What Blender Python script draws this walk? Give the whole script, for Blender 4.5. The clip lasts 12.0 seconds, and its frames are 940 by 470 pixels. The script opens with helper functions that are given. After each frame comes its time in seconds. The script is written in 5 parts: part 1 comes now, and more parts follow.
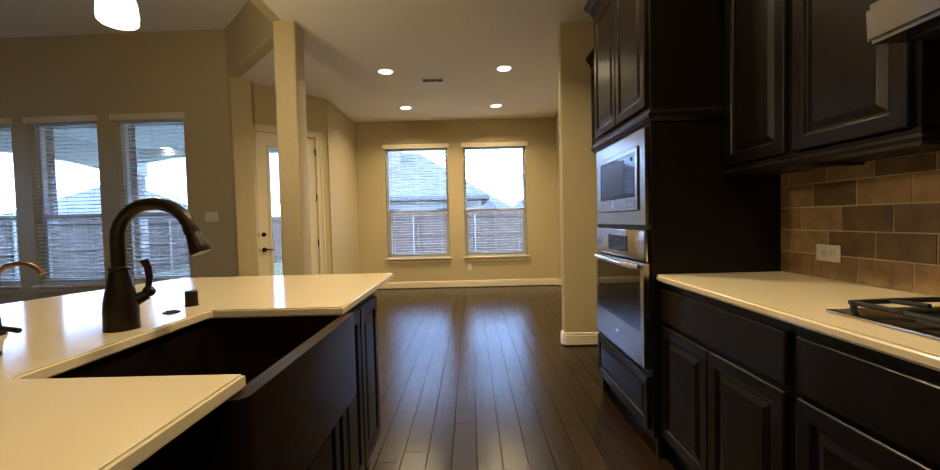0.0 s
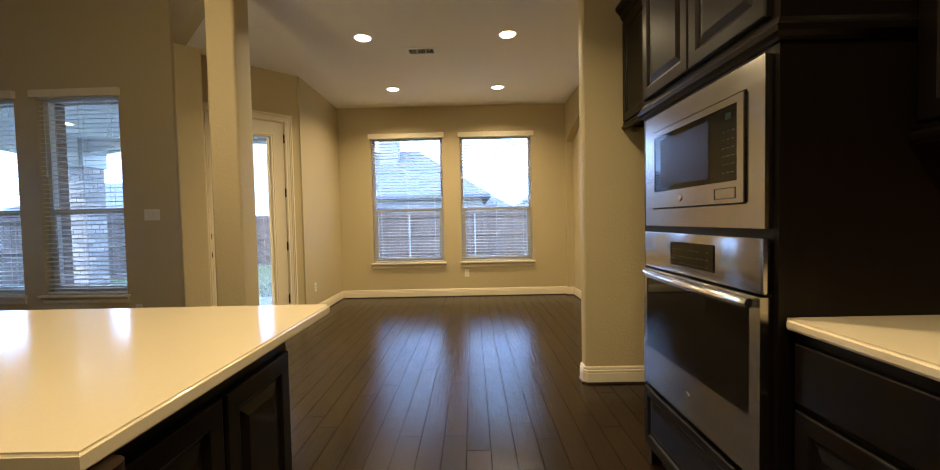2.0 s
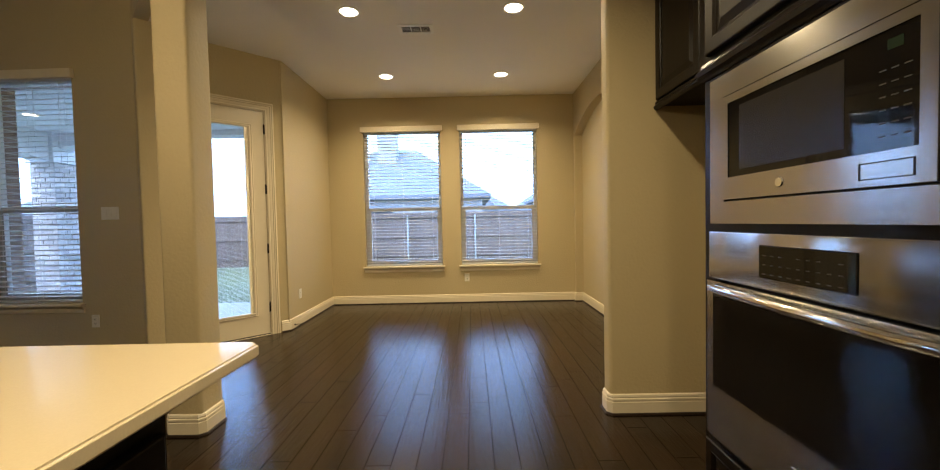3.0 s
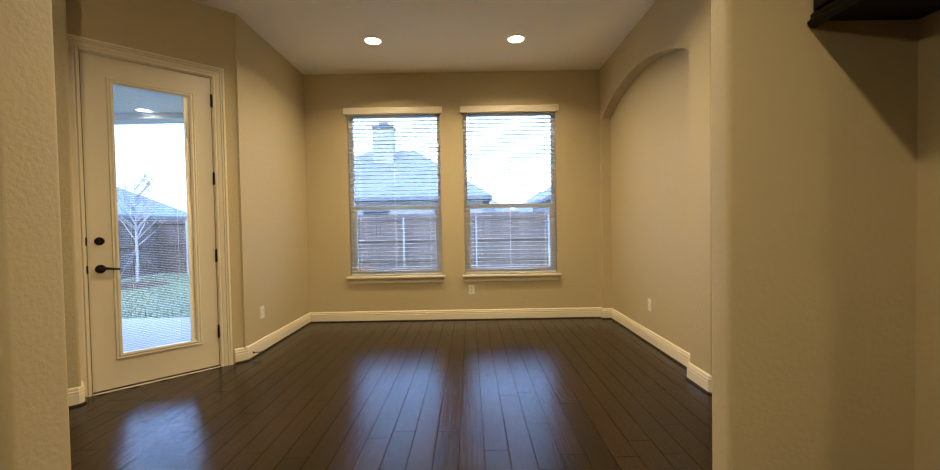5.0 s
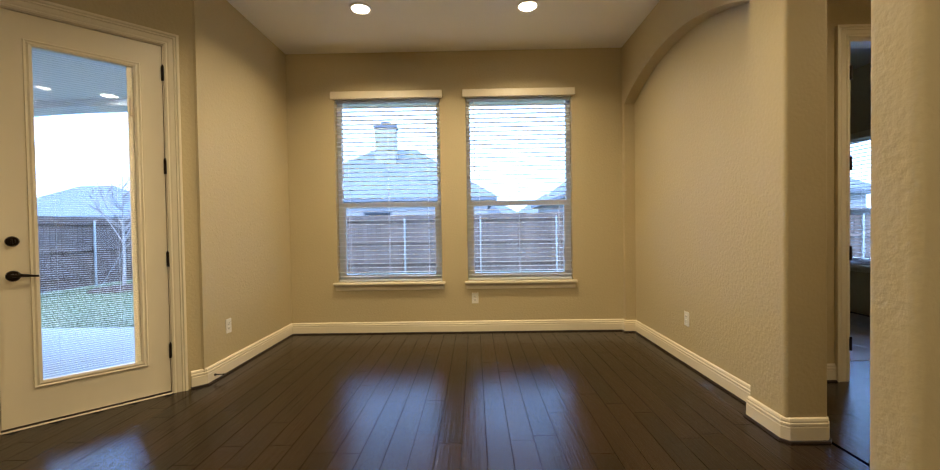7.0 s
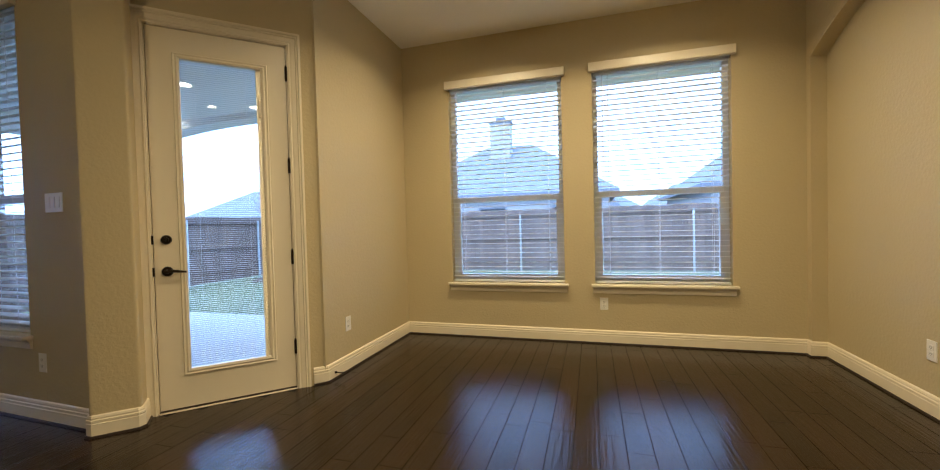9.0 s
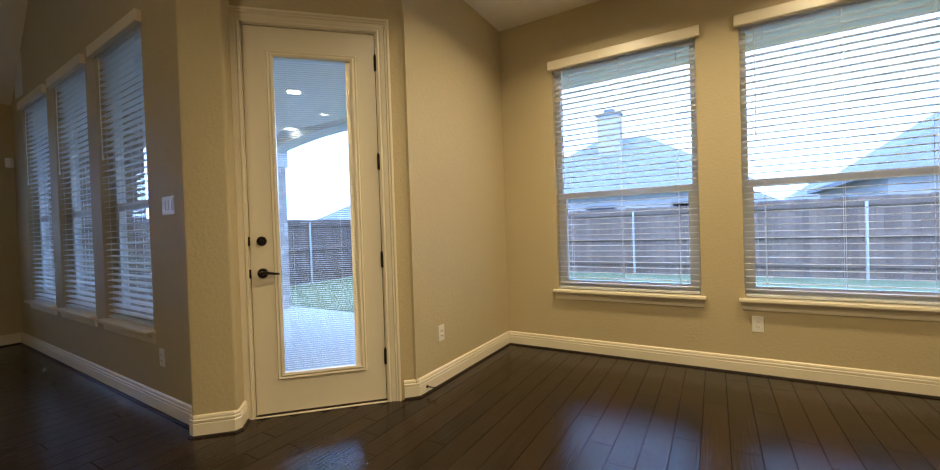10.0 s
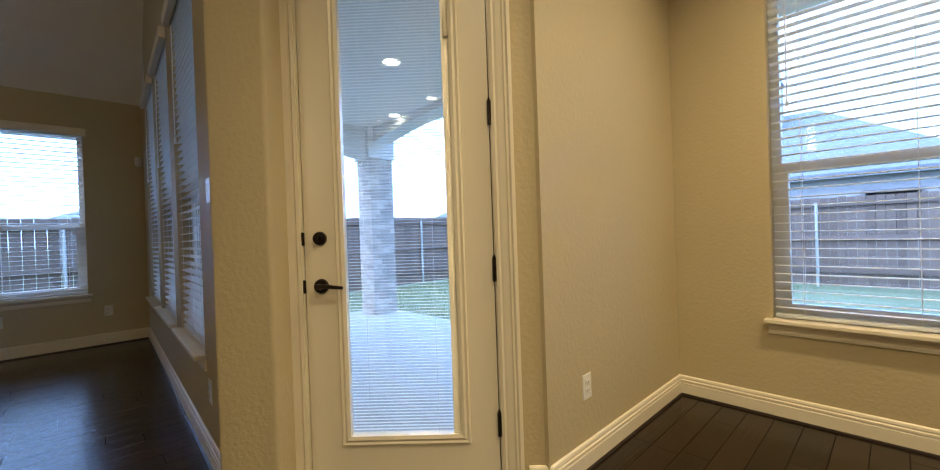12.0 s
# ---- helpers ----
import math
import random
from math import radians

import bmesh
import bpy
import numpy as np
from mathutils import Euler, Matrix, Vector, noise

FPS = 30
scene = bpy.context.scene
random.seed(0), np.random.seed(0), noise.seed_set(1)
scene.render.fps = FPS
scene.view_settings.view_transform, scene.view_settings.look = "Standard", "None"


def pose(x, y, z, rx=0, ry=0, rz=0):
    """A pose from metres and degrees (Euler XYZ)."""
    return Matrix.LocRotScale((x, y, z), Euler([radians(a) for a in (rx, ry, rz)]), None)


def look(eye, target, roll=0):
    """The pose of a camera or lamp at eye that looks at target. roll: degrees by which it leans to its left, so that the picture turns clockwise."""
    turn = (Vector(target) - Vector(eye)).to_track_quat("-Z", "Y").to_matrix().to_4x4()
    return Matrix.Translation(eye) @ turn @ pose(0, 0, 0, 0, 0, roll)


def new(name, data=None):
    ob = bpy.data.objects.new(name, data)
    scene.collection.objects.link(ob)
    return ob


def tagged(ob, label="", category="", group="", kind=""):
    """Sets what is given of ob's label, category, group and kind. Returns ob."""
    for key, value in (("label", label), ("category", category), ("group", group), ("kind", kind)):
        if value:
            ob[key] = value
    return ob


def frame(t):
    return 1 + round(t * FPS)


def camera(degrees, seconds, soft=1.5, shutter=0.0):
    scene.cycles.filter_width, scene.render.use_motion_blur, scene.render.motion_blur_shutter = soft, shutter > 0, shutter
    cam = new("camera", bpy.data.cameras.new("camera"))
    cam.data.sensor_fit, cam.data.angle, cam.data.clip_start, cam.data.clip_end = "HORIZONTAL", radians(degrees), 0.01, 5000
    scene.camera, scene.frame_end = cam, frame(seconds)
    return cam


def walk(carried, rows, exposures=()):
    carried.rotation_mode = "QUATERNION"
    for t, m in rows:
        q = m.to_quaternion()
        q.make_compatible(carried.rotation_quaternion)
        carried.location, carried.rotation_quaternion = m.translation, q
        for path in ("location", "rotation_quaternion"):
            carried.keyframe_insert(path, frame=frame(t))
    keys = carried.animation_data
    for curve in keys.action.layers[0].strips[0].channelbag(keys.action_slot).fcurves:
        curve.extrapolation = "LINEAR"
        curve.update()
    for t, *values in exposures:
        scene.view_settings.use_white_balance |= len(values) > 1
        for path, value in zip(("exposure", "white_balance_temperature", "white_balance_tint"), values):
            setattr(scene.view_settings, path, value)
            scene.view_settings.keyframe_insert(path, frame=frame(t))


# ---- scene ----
cam = camera(97.9, 12.0, 1.1)
PATH = [
    (0, (0.252, -0.067, 1.221), (0.245, 1.932, 1.151), -1.4),
    (0.5, (0.27, 0.132, 1.217), (0.262, 2.13, 1.144), -1.4),
    (1, (0.285, 0.351, 1.213), (0.276, 2.35, 1.142), -1.3),
    (1.5, (0.3, 0.597, 1.216), (0.291, 2.595, 1.144), -1.4),
    (2, (0.307, 0.836, 1.218), (0.295, 2.835, 1.148), -1.2),
    (2.5, (0.29, 1.086, 1.211), (0.28, 3.085, 1.142), -1.2),
    (3, (0.295, 1.335, 1.201), (0.284, 3.334, 1.137), -1.2),
    (5, (0.200, 2.362, 1.176), (0.199, 4.362, 1.127), -1.0),
    (5.5, (0.188, 2.560, 1.186), (0.188, 4.559, 1.134), -1.0),
    (6, (0.205, 2.740, 1.180), (0.197, 4.739, 1.132), -0.9),
    (6.5, (0.207, 2.876, 1.160), (0.199, 4.875, 1.122), -0.9),
    (8.3, (0.170, 3.186, 1.128), (-0.098, 5.167, 1.089), -1.1),
    (8.5, (0.155, 3.235, 1.126), (-0.190, 5.205, 1.089), -1.2),
    (9, (0.105, 3.382, 1.143), (-0.465, 5.298, 1.098), -1.5),
    (9.5, (0.040, 3.579, 1.136), (-0.775, 5.405, 1.100), -1.7),
    (10, (-0.048, 3.795, 1.136), (-1.076, 5.511, 1.108), -1.9),
    (10.5, (-0.147, 4.015, 1.128), (-1.364, 5.602, 1.110), -2.1),
    (11, (-0.312, 4.200, 1.134), (-1.657, 5.680, 1.115), -2.1),
    (11.5, (-0.538, 4.385, 1.125), (-1.951, 5.800, 1.116), -1.9),
    (12, (-0.793, 4.586, 1.110), (-2.240, 5.967, 1.096), -2.0),
]
walk(cam, [(t, look(eye, target, roll)) for t, eye, target, roll in PATH], [(0.0, 1.18, 6250, 10), (3.0, 1.13, 6150, 10), (5.0, 1.05, 6050, 11), (8.5, 0.99, 5850, 10), (12.0, 0.97, 5850, 9)])

# ---- world, sun, lamps ----
SKY, SUN = 0.092, 0.9
world = bpy.data.worlds.new("overcast_sky")
scene.world = world
world.use_nodes = True
wn = world.node_tree.nodes
wl = world.node_tree.links
wn.clear()
sky_tex = wn.new("ShaderNodeTexSky")
sky_tex.sky_type = "NISHITA"
sky_tex.sun_disc = False
sky_tex.sun_elevation = radians(42)
sky_tex.sun_rotation = radians(200)
sky_tex.dust_density = 6.0
cloud_mix = wn.new("ShaderNodeMixRGB")
cloud_mix.inputs["Fac"].default_value = 0.75
cloud_mix.inputs["Color2"].default_value = (20.5, 32.0, 58.0, 1)
wbg = wn.new("ShaderNodeBackground")
wbg.inputs["Strength"].default_value = SKY
wout = wn.new("ShaderNodeOutputWorld")
wl.new(sky_tex.outputs["Color"], cloud_mix.inputs["Color1"])
wl.new(cloud_mix.outputs["Color"], wbg.inputs["Color"])
wl.new(wbg.outputs["Background"], wout.inputs["Surface"])
sun_data = bpy.data.lights.new("sun", "SUN")
sun_data.energy = SUN
sun_data.angle = radians(20)
sun_data.color = (0.95, 0.97, 1.0)
sun = new("sun", sun_data)
sun.matrix_world = look((0, 0, 20), (0.34 * 18, 0.94 * 18, 2))

CAN_POWER, CAN_COLOUR = 11.2, (1.0, 0.765, 0.42)


def can_lamp(x, y, z, power, r=0.07):
    d = bpy.data.lights.new("can_lamp", "AREA")
    d.shape, d.size, d.energy, d.color, d.spread = "DISK", 2 * r, power, CAN_COLOUR, radians(144)
    o = new("can_lamp", d)
    o.matrix_world = pose(x, y, z)
    return o


# ---- materials ----
def nodes_of(name):
    m = bpy.data.materials.new(name)
    m.use_nodes = True
    nt = m.node_tree
    return m, nt, nt.nodes["Principled BSDF"]


def material(name, colour, rough=0.5, metal=0.0, grain=0.0, scale=20.0, stretch=(1, 1, 1), bump=0.0, bump_scale=None,
             stain=0.0, per_object=0.0, coat=0.0, dist=0.004, rough_var=0.0, spec=0.5):
    """A painted or solid surface: colour varied at two scales, with fine relief."""
    m, nt, p = nodes_of(name)
    N, L = nt.nodes.new, nt.links.new
    p.inputs["Roughness"].default_value, p.inputs["Metallic"].default_value = rough, metal
    p.inputs["Coat Weight"].default_value, p.inputs["Specular IOR Level"].default_value = coat, spec
    co = N("ShaderNodeTexCoord")
    mp = N("ShaderNodeMapping")
    mp.inputs["Scale"].default_value = stretch
    L(co.outputs["Object"], mp.inputs["Vector"])
    n1 = N("ShaderNodeTexNoise")
    n1.inputs["Scale"].default_value, n1.inputs["Detail"].default_value = scale, 5
    L(mp.outputs["Vector"], n1.inputs["Vector"])
    n2 = N("ShaderNodeTexNoise")
    n2.inputs["Scale"].default_value, n2.inputs["Detail"].default_value = 1.7, 3
    L(co.outputs["Object"], n2.inputs["Vector"])
    hsv = N("ShaderNodeHueSaturation")
    hsv.inputs["Color"].default_value = (*colour, 1)
    a = N("ShaderNodeMath"); a.operation = "MULTIPLY_ADD"
    a.inputs[1].default_value, a.inputs[2].default_value = 2 * grain, 1 - grain
    L(n1.outputs["Fac"], a.inputs[0])
    b = N("ShaderNodeMath"); b.operation = "MULTIPLY_ADD"
    b.inputs[1].default_value = 2 * stain
    L(n2.outputs["Fac"], b.inputs[0])
    c = N("ShaderNodeMath"); c.operation = "SUBTRACT"
    c.inputs[1].default_value = stain
    L(a.outputs[0], b.inputs[2]); L(b.outputs[0], c.inputs[0])
    last = c
    if per_object:
        oi = N("ShaderNodeObjectInfo")
        d = N("ShaderNodeMath"); d.operation = "MULTIPLY_ADD"
        d.inputs[1].default_value, d.inputs[2].default_value = 2 * per_object, 1 - per_object
        L(oi.outputs["Random"], d.inputs[0])
        e = N("ShaderNodeMath"); e.operation = "MULTIPLY"
        L(last.outputs[0], e.inputs[0]); L(d.outputs[0], e.inputs[1])
        last = e
    L(last.outputs[0], hsv.inputs["Value"])
    L(hsv.outputs["Color"], p.inputs["Base Color"])
    if rough_var:
        r = N("ShaderNodeMath"); r.operation = "MULTIPLY_ADD"
        r.inputs[1].default_value, r.inputs[2].default_value = 2 * rough_var, rough - rough_var
        L(n1.outputs["Fac"], r.inputs[0]); L(r.outputs[0], p.inputs["Roughness"])
    if bump:
        bp = N("ShaderNodeBump")
        bp.inputs["Strength"].default_value, bp.inputs["Distance"].default_value = bump, dist
        src = n1
        if bump_scale:
            src = N("ShaderNodeTexNoise")
            src.inputs["Scale"].default_value, src.inputs["Detail"].default_value = bump_scale, 3
            L(mp.outputs["Vector"], src.inputs["Vector"])
        L(src.outputs["Fac"], bp.inputs["Height"])
        L(bp.outputs["Normal"], p.inputs["Normal"])
    return m


def wood_floor(name, island=False):
    """Dark hand-scraped boards: colour from board to board, long grain, scraped relief."""
    m, nt, p = nodes_of(name)
    N, L = nt.nodes.new, nt.links.new
    co = N("ShaderNodeTexCoord")
    if island:
        rnd = N("ShaderNodeNewGeometry").outputs["Random Per Island"]
    else:
        rnd = N("ShaderNodeObjectInfo").outputs["Random"]
    off = N("ShaderNodeVectorMath"); off.operation = "MULTIPLY_ADD"
    cmb = N("ShaderNodeCombineXYZ")
    for i in range(3):
        L(rnd, cmb.inputs[i])
    off.inputs[1].default_value = (37, 53, 11)
    L(cmb.outputs[0], off.inputs[0])
    geo = N("ShaderNodeNewGeometry")
    L(geo.outputs["Position"], off.inputs[2])
    mp = N("ShaderNodeMapping")
    mp.inputs["Scale"].default_value = (1, 0.12, 1)
    L(off.outputs[0], mp.inputs["Vector"])
    grain = N("ShaderNodeTexNoise")
    grain.inputs["Scale"].default_value, grain.inputs["Detail"].default_value = 55, 6
    L(mp.outputs[0], grain.inputs["Vector"])
    blot = N("ShaderNodeTexNoise")
    blot.inputs["Scale"].default_value, blot.inputs["Detail"].default_value = 5, 3
    mp2 = N("ShaderNodeMapping")
    mp2.inputs["Scale"].default_value = (1, 0.4, 1)
    L(off.outputs[0], mp2.inputs["Vector"]); L(mp2.outputs[0], blot.inputs["Vector"])
    ramp = N("ShaderNodeValToRGB")
    ramp.color_ramp.elements[0].color = (0.0055, 0.0030, 0.0019, 1)
    ramp.color_ramp.elements[1].color = (0.029, 0.0140, 0.0070, 1)
    ramp.color_ramp.elements[0].position, ramp.color_ramp.elements[1].position = 0.25, 0.8
    p.inputs["Specular IOR Level"].default_value = 0.42
    add = N("ShaderNodeMath"); add.operation = "MULTIPLY_ADD"
    add.inputs[1].default_value = 0.55
    L(grain.outputs["Fac"], add.inputs[0])
    bl = N("ShaderNodeMath"); bl.operation = "MULTIPLY_ADD"
    bl.inputs[1].default_value = 0.45
    L(blot.outputs["Fac"], bl.inputs[0]); L(bl.outputs[0], add.inputs[2])
    rm = N("ShaderNodeMath"); rm.operation = "MULTIPLY_ADD"
    rm.inputs[1].default_value, rm.inputs[2].default_value = 0.30, -0.15
    L(rnd, rm.inputs[0]); L(rm.outputs[0], bl.inputs[2])
    L(add.outputs[0], ramp.inputs["Fac"]); L(ramp.outputs["Color"], p.inputs["Base Color"])
    rr = N("ShaderNodeMath"); rr.operation = "MULTIPLY_ADD"
    rr.inputs[1].default_value, rr.inputs[2].default_value = 0.07, 0.195
    L(blot.outputs["Fac"], rr.inputs[0]); L(rr.outputs[0], p.inputs["Roughness"])
    scrape = N("ShaderNodeTexNoise")
    scrape.inputs["Scale"].default_value, scrape.inputs["Detail"].default_value = 9, 2
    mp3 = N("ShaderNodeMapping")
    mp3.inputs["Scale"].default_value = (8.0, 0.35, 1)
    L(off.outputs[0], mp3.inputs["Vector"]); L(mp3.outputs[0], scrape.inputs["Vector"])
    b1 = N("ShaderNodeBump"); b1.inputs["Strength"].default_value, b1.inputs["Distance"].default_value = 0.65, 0.0022
    L(scrape.outputs["Fac"], b1.inputs["Height"])
    b2 = N("ShaderNodeBump"); b2.inputs["Strength"].default_value, b2.inputs["Distance"].default_value = 0.16, 0.0010
    L(grain.outputs["Fac"], b2.inputs["Height"]); L(b1.outputs["Normal"], b2.inputs["Normal"])
    L(b2.outputs["Normal"], p.inputs["Normal"])
    return m


def glass(name, tint=(1, 1, 1), rough=0.0):
    m, nt, p = nodes_of(name)
    p.inputs["Base Color"].default_value = (*tint, 1)
    p.inputs["Transmission Weight"].default_value = 1.0
    p.inputs["Roughness"].default_value, p.inputs["IOR"].default_value = rough, 1.45
    return m


def glow(name, colour, strength):
    m, nt, p = nodes_of(name)
    p.inputs["Base Color"].default_value = (*colour, 1)
    p.inputs["Emission Color"].default_value = (*colour, 1)
    p.inputs["Emission Strength"].default_value = strength
    return m


M_WALL = material("tan_wall_paint", (0.53, 0.437, 0.258), 0.62, grain=0.02, scale=40, bump=0.42, bump_scale=50, stain=0.02, dist=0.006)
M_CEIL = material("ceiling_paint", (0.87, 0.83, 0.755), 0.8, grain=0.02, scale=60, bump=0.2, bump_scale=60, stain=0.015)
M_TRIM = material("cream_trim_paint", (0.80, 0.71, 0.54), 0.35, grain=0.015, scale=30, stain=0.015, bump=0.03, stretch=(1, 1, 0.2))
M_SHOE = material("dark_shoe_wood", (0.02, 0.011, 0.007), 0.4, grain=0.2, scale=20)
M_FLOOR = wood_floor("dark_floorboards")
M_FLOOR_J = wood_floor("dark_floorboards_far", True)
M_GAP = material("floor_gap", (0.006, 0.004, 0.003), 0.8, grain=0.2)
M_CAB = material("espresso_wood", (0.0060, 0.0038, 0.0025), 0.32, grain=0.4, scale=30, stretch=(1, 1, 0.08), bump=0.10, stain=0.2, dist=0.002, rough_var=0.07, spec=0.21)
M_CABIN = material("cabinet_inside", (0.012, 0.008, 0.006), 0.6, grain=0.2)
M_COUNTER = material("cream_quartz", (0.70, 0.60, 0.42), 0.12, grain=0.05, scale=260, stain=0.02)
M_STEEL = material("brushed_steel", (0.43, 0.41, 0.38), 0.20, 1.0, grain=0.06, scale=60, stretch=(0.02, 1, 1), bump=0.03, dist=0.0006, rough_var=0.05)
steel_bsdf = M_STEEL.node_tree.nodes["Principled BSDF"]
steel_bsdf.inputs["Anisotropic"].default_value = 0.65
steel_bsdf.inputs["Anisotropic Rotation"].default_value = 0.25
M_CHROME = material("chrome", (0.75, 0.74, 0.72), 0.08, 1.0)
M_BLACKGLASS = material("black_glass", (0.004, 0.004, 0.005), 0.04, spec=0.32)
M_DARKPLASTIC = material("dark_plastic", (0.012, 0.012, 0.013), 0.35)
M_BRONZE = material("oil_rubbed_bronze", (0.030, 0.021, 0.016), 0.33, 0.7, grain=0.3, scale=50)
M_COPPER = material("aged_copper", (0.040, 0.021, 0.0135), 0.34, 0.8, grain=0.4, scale=28, stain=0.3, bump=0.25, bump_scale=60, dist=0.002)
M_COPPERPIPE = material("copper_pipe", (0.30, 0.17, 0.09), 0.3, 0.9, grain=0.1)
M_IRON = material("cast_iron", (0.010, 0.010, 0.010), 0.5, grain=0.3, scale=120, bump=0.2)
M_TILE = material("brown_slate_tile", (0.235, 0.148, 0.066), 0.5, grain=0.8, scale=15, stain=0.5, per_object=0.6, bump=0.5, bump_scale=38, dist=0.004)
tnt = M_TILE.node_tree  # the mottling runs on from tile to tile
tpos = tnt.nodes.new("ShaderNodeNewGeometry")
for link in [k for k in tnt.links if k.from_node.type == "TEX_COORD"]:
    tnt.links.new(tpos.outputs["Position"], link.to_socket)
M_GROUT = material("grout", (0.64, 0.52, 0.34), 0.85, grain=0.1, scale=90, bump=0.2)
M_PLATE = material("white_plate_plastic", (0.80, 0.77, 0.70), 0.35)
M_SLOT = material("slot_dark", (0.03, 0.03, 0.03), 0.6)
M_SLAT = material("white_blind_slat", (0.88, 0.88, 0.87), 0.42, grain=0.02, scale=12, stretch=(0.1, 1, 1))
snt = M_SLAT.node_tree  # thin vinyl passes some daylight; extra translucency brightens slats in place of bounced light
trl = snt.nodes.new("ShaderNodeBsdfTranslucent")
trl.inputs["Color"].default_value = (0.94, 0.95, 0.95, 1)
smx = snt.nodes.new("ShaderNodeMixShader")
smx.inputs[0].default_value = 0.42
sout = snt.nodes["Material Output"]
snt.links.new(snt.nodes["Principled BSDF"].outputs[0], smx.inputs[1])
snt.links.new(trl.outputs[0], smx.inputs[2])
snt.links.new(smx.outputs[0], sout.inputs["Surface"])
M_VINYL = material("white_vinyl", (0.78, 0.78, 0.76), 0.4, grain=0.01)
M_GLASS = glass("window_glass", (0.97, 0.99, 0.99))
M_GLOW = glow("lamp_lens", (1.0, 0.86, 0.62), 9.0)
M_GLOW_P = glow("porch_lamp_lens", (1.0, 0.93, 0.8), 6.0)
M_SHADE = glow("pendant_glass", (1.0, 0.84, 0.58), 3.5)
M_VENT = material("vent_paint", (0.88, 0.86, 0.80), 0.45)
M_LEGEND = material("key_legend", (0.04, 0.04, 0.04), 0.4)
M_DUCT_SHADE = material("vent_duct_shade", (0.01, 0.01, 0.01), 0.9)
M_CONCRETE = material("patio_concrete", (0.42, 0.41, 0.395), 0.85, grain=0.06, scale=25, stain=0.06, bump=0.15)
M_GRASS = material("lawn_grass", (0.14, 0.16, 0.085), 0.9, grain=0.35, scale=60, stain=0.25, bump=0.5, dist=0.03)
M_BLADE = material("grass_blade", (0.15, 0.18, 0.09), 0.7, grain=0.3, scale=9)
M_MULCH = material("mulch", (0.06, 0.035, 0.022), 0.95, grain=0.5, scale=30, bump=0.6)
M_FENCE = material("cedar_fence", (0.135, 0.10, 0.082), 0.85, grain=0.25, scale=9, stretch=(6, 6, 0.4), stain=0.15, per_object=0.22, bump=0.2)
M_POST = material("galvanised_post", (0.48, 0.50, 0.50), 0.4, 0.6, grain=0.1)
M_BRICK = material("patio_brick", (0.52, 0.48, 0.45), 0.85, grain=0.2, scale=40, stain=0.1, per_object=0.3, bump=0.3)
M_VENEER = material("brick_veneer", (0.30, 0.22, 0.175), 0.85, grain=0.2, scale=30, stain=0.12, bump=0.3)
vnt = M_VENEER.node_tree  # courses of brick, too far to pick apart
vbr = vnt.nodes.new("ShaderNodeTexBrick")
vmap = vnt.nodes.new("ShaderNodeMapping")
vmap.inputs["Rotation"].default_value = (radians(90), 0, 0)
vgeo = vnt.nodes.new("ShaderNodeNewGeometry")
vnt.links.new(vgeo.outputs["Position"], vmap.inputs["Vector"])
vnt.links.new(vmap.outputs["Vector"], vbr.inputs["Vector"])
vbr.inputs["Scale"].default_value = 1.0
vbr.inputs["Brick Width"].default_value, vbr.inputs["Row Height"].default_value, vbr.inputs["Mortar Size"].default_value = 0.20, 0.075, 0.006
vbr.inputs["Color1"].default_value, vbr.inputs["Color2"].default_value = (0.26, 0.18, 0.14, 1), (0.36, 0.28, 0.23, 1)
vbr.inputs["Mortar"].default_value = (0.55, 0.52, 0.47, 1)
vnt.links.new(vbr.outputs["Color"], vnt.nodes["Principled BSDF"].inputs["Base Color"])
M_MORTAR = material("mortar", (0.42, 0.39, 0.35), 0.9, grain=0.1, scale=50, bump=0.2)
M_SOFFIT = material("porch_ceiling", (0.74, 0.75, 0.75), 0.7, grain=0.02, scale=10, stain=0.02)
M_ROOF = material("roof_shingle", (0.14, 0.148, 0.165), 0.9, grain=0.25, scale=6, stain=0.15, per_object=0.1, bump=0.3)
M_HOUSEWALL = material("house_brick", (0.32, 0.31, 0.31), 0.9, grain=0.2, scale=8, stain=0.1)
M_BARK = material("tree_bark", (0.34, 0.30, 0.27), 0.9, grain=0.3, scale=30, bump=0.4)
M_LEAF = material("spring_leaf", (0.50, 0.44, 0.42), 0.7, grain=0.3, scale=4, per_object=0.2)
M_HALLTILE = material("hall_tile", (0.30, 0.27, 0.23), 0.35, grain=0.1, scale=8, stain=0.08, per_object=0.1)

# ---- geometry helpers ----


def bx(bm, x0, x1, y0, y1, z0, z1, bevel=0.0):
    vs = [bm.verts.new((x, y, z)) for x in (x0, x1) for y in (y0, y1) for z in (z0, z1)]
    fs = [(0, 1, 3, 2), (4, 6, 7, 5), (0, 4, 5, 1), (2, 3, 7, 6), (0, 2, 6, 4), (1, 5, 7, 3)]
    faces = [bm.faces.new([vs[i] for i in f]) for f in fs]
    if bevel:
        edges = list({e for f in faces for e in f.edges})
        bmesh.ops.bevel(bm, geom=edges, offset=bevel, segments=2, profile=0.5, affect="EDGES")
    return vs


def box(x0, x1, y0, y1, z0, z1, bevel=0.0):
    bm = bmesh.new()
    bx(bm, x0, x1, y0, y1, z0, z1, bevel)
    return bm


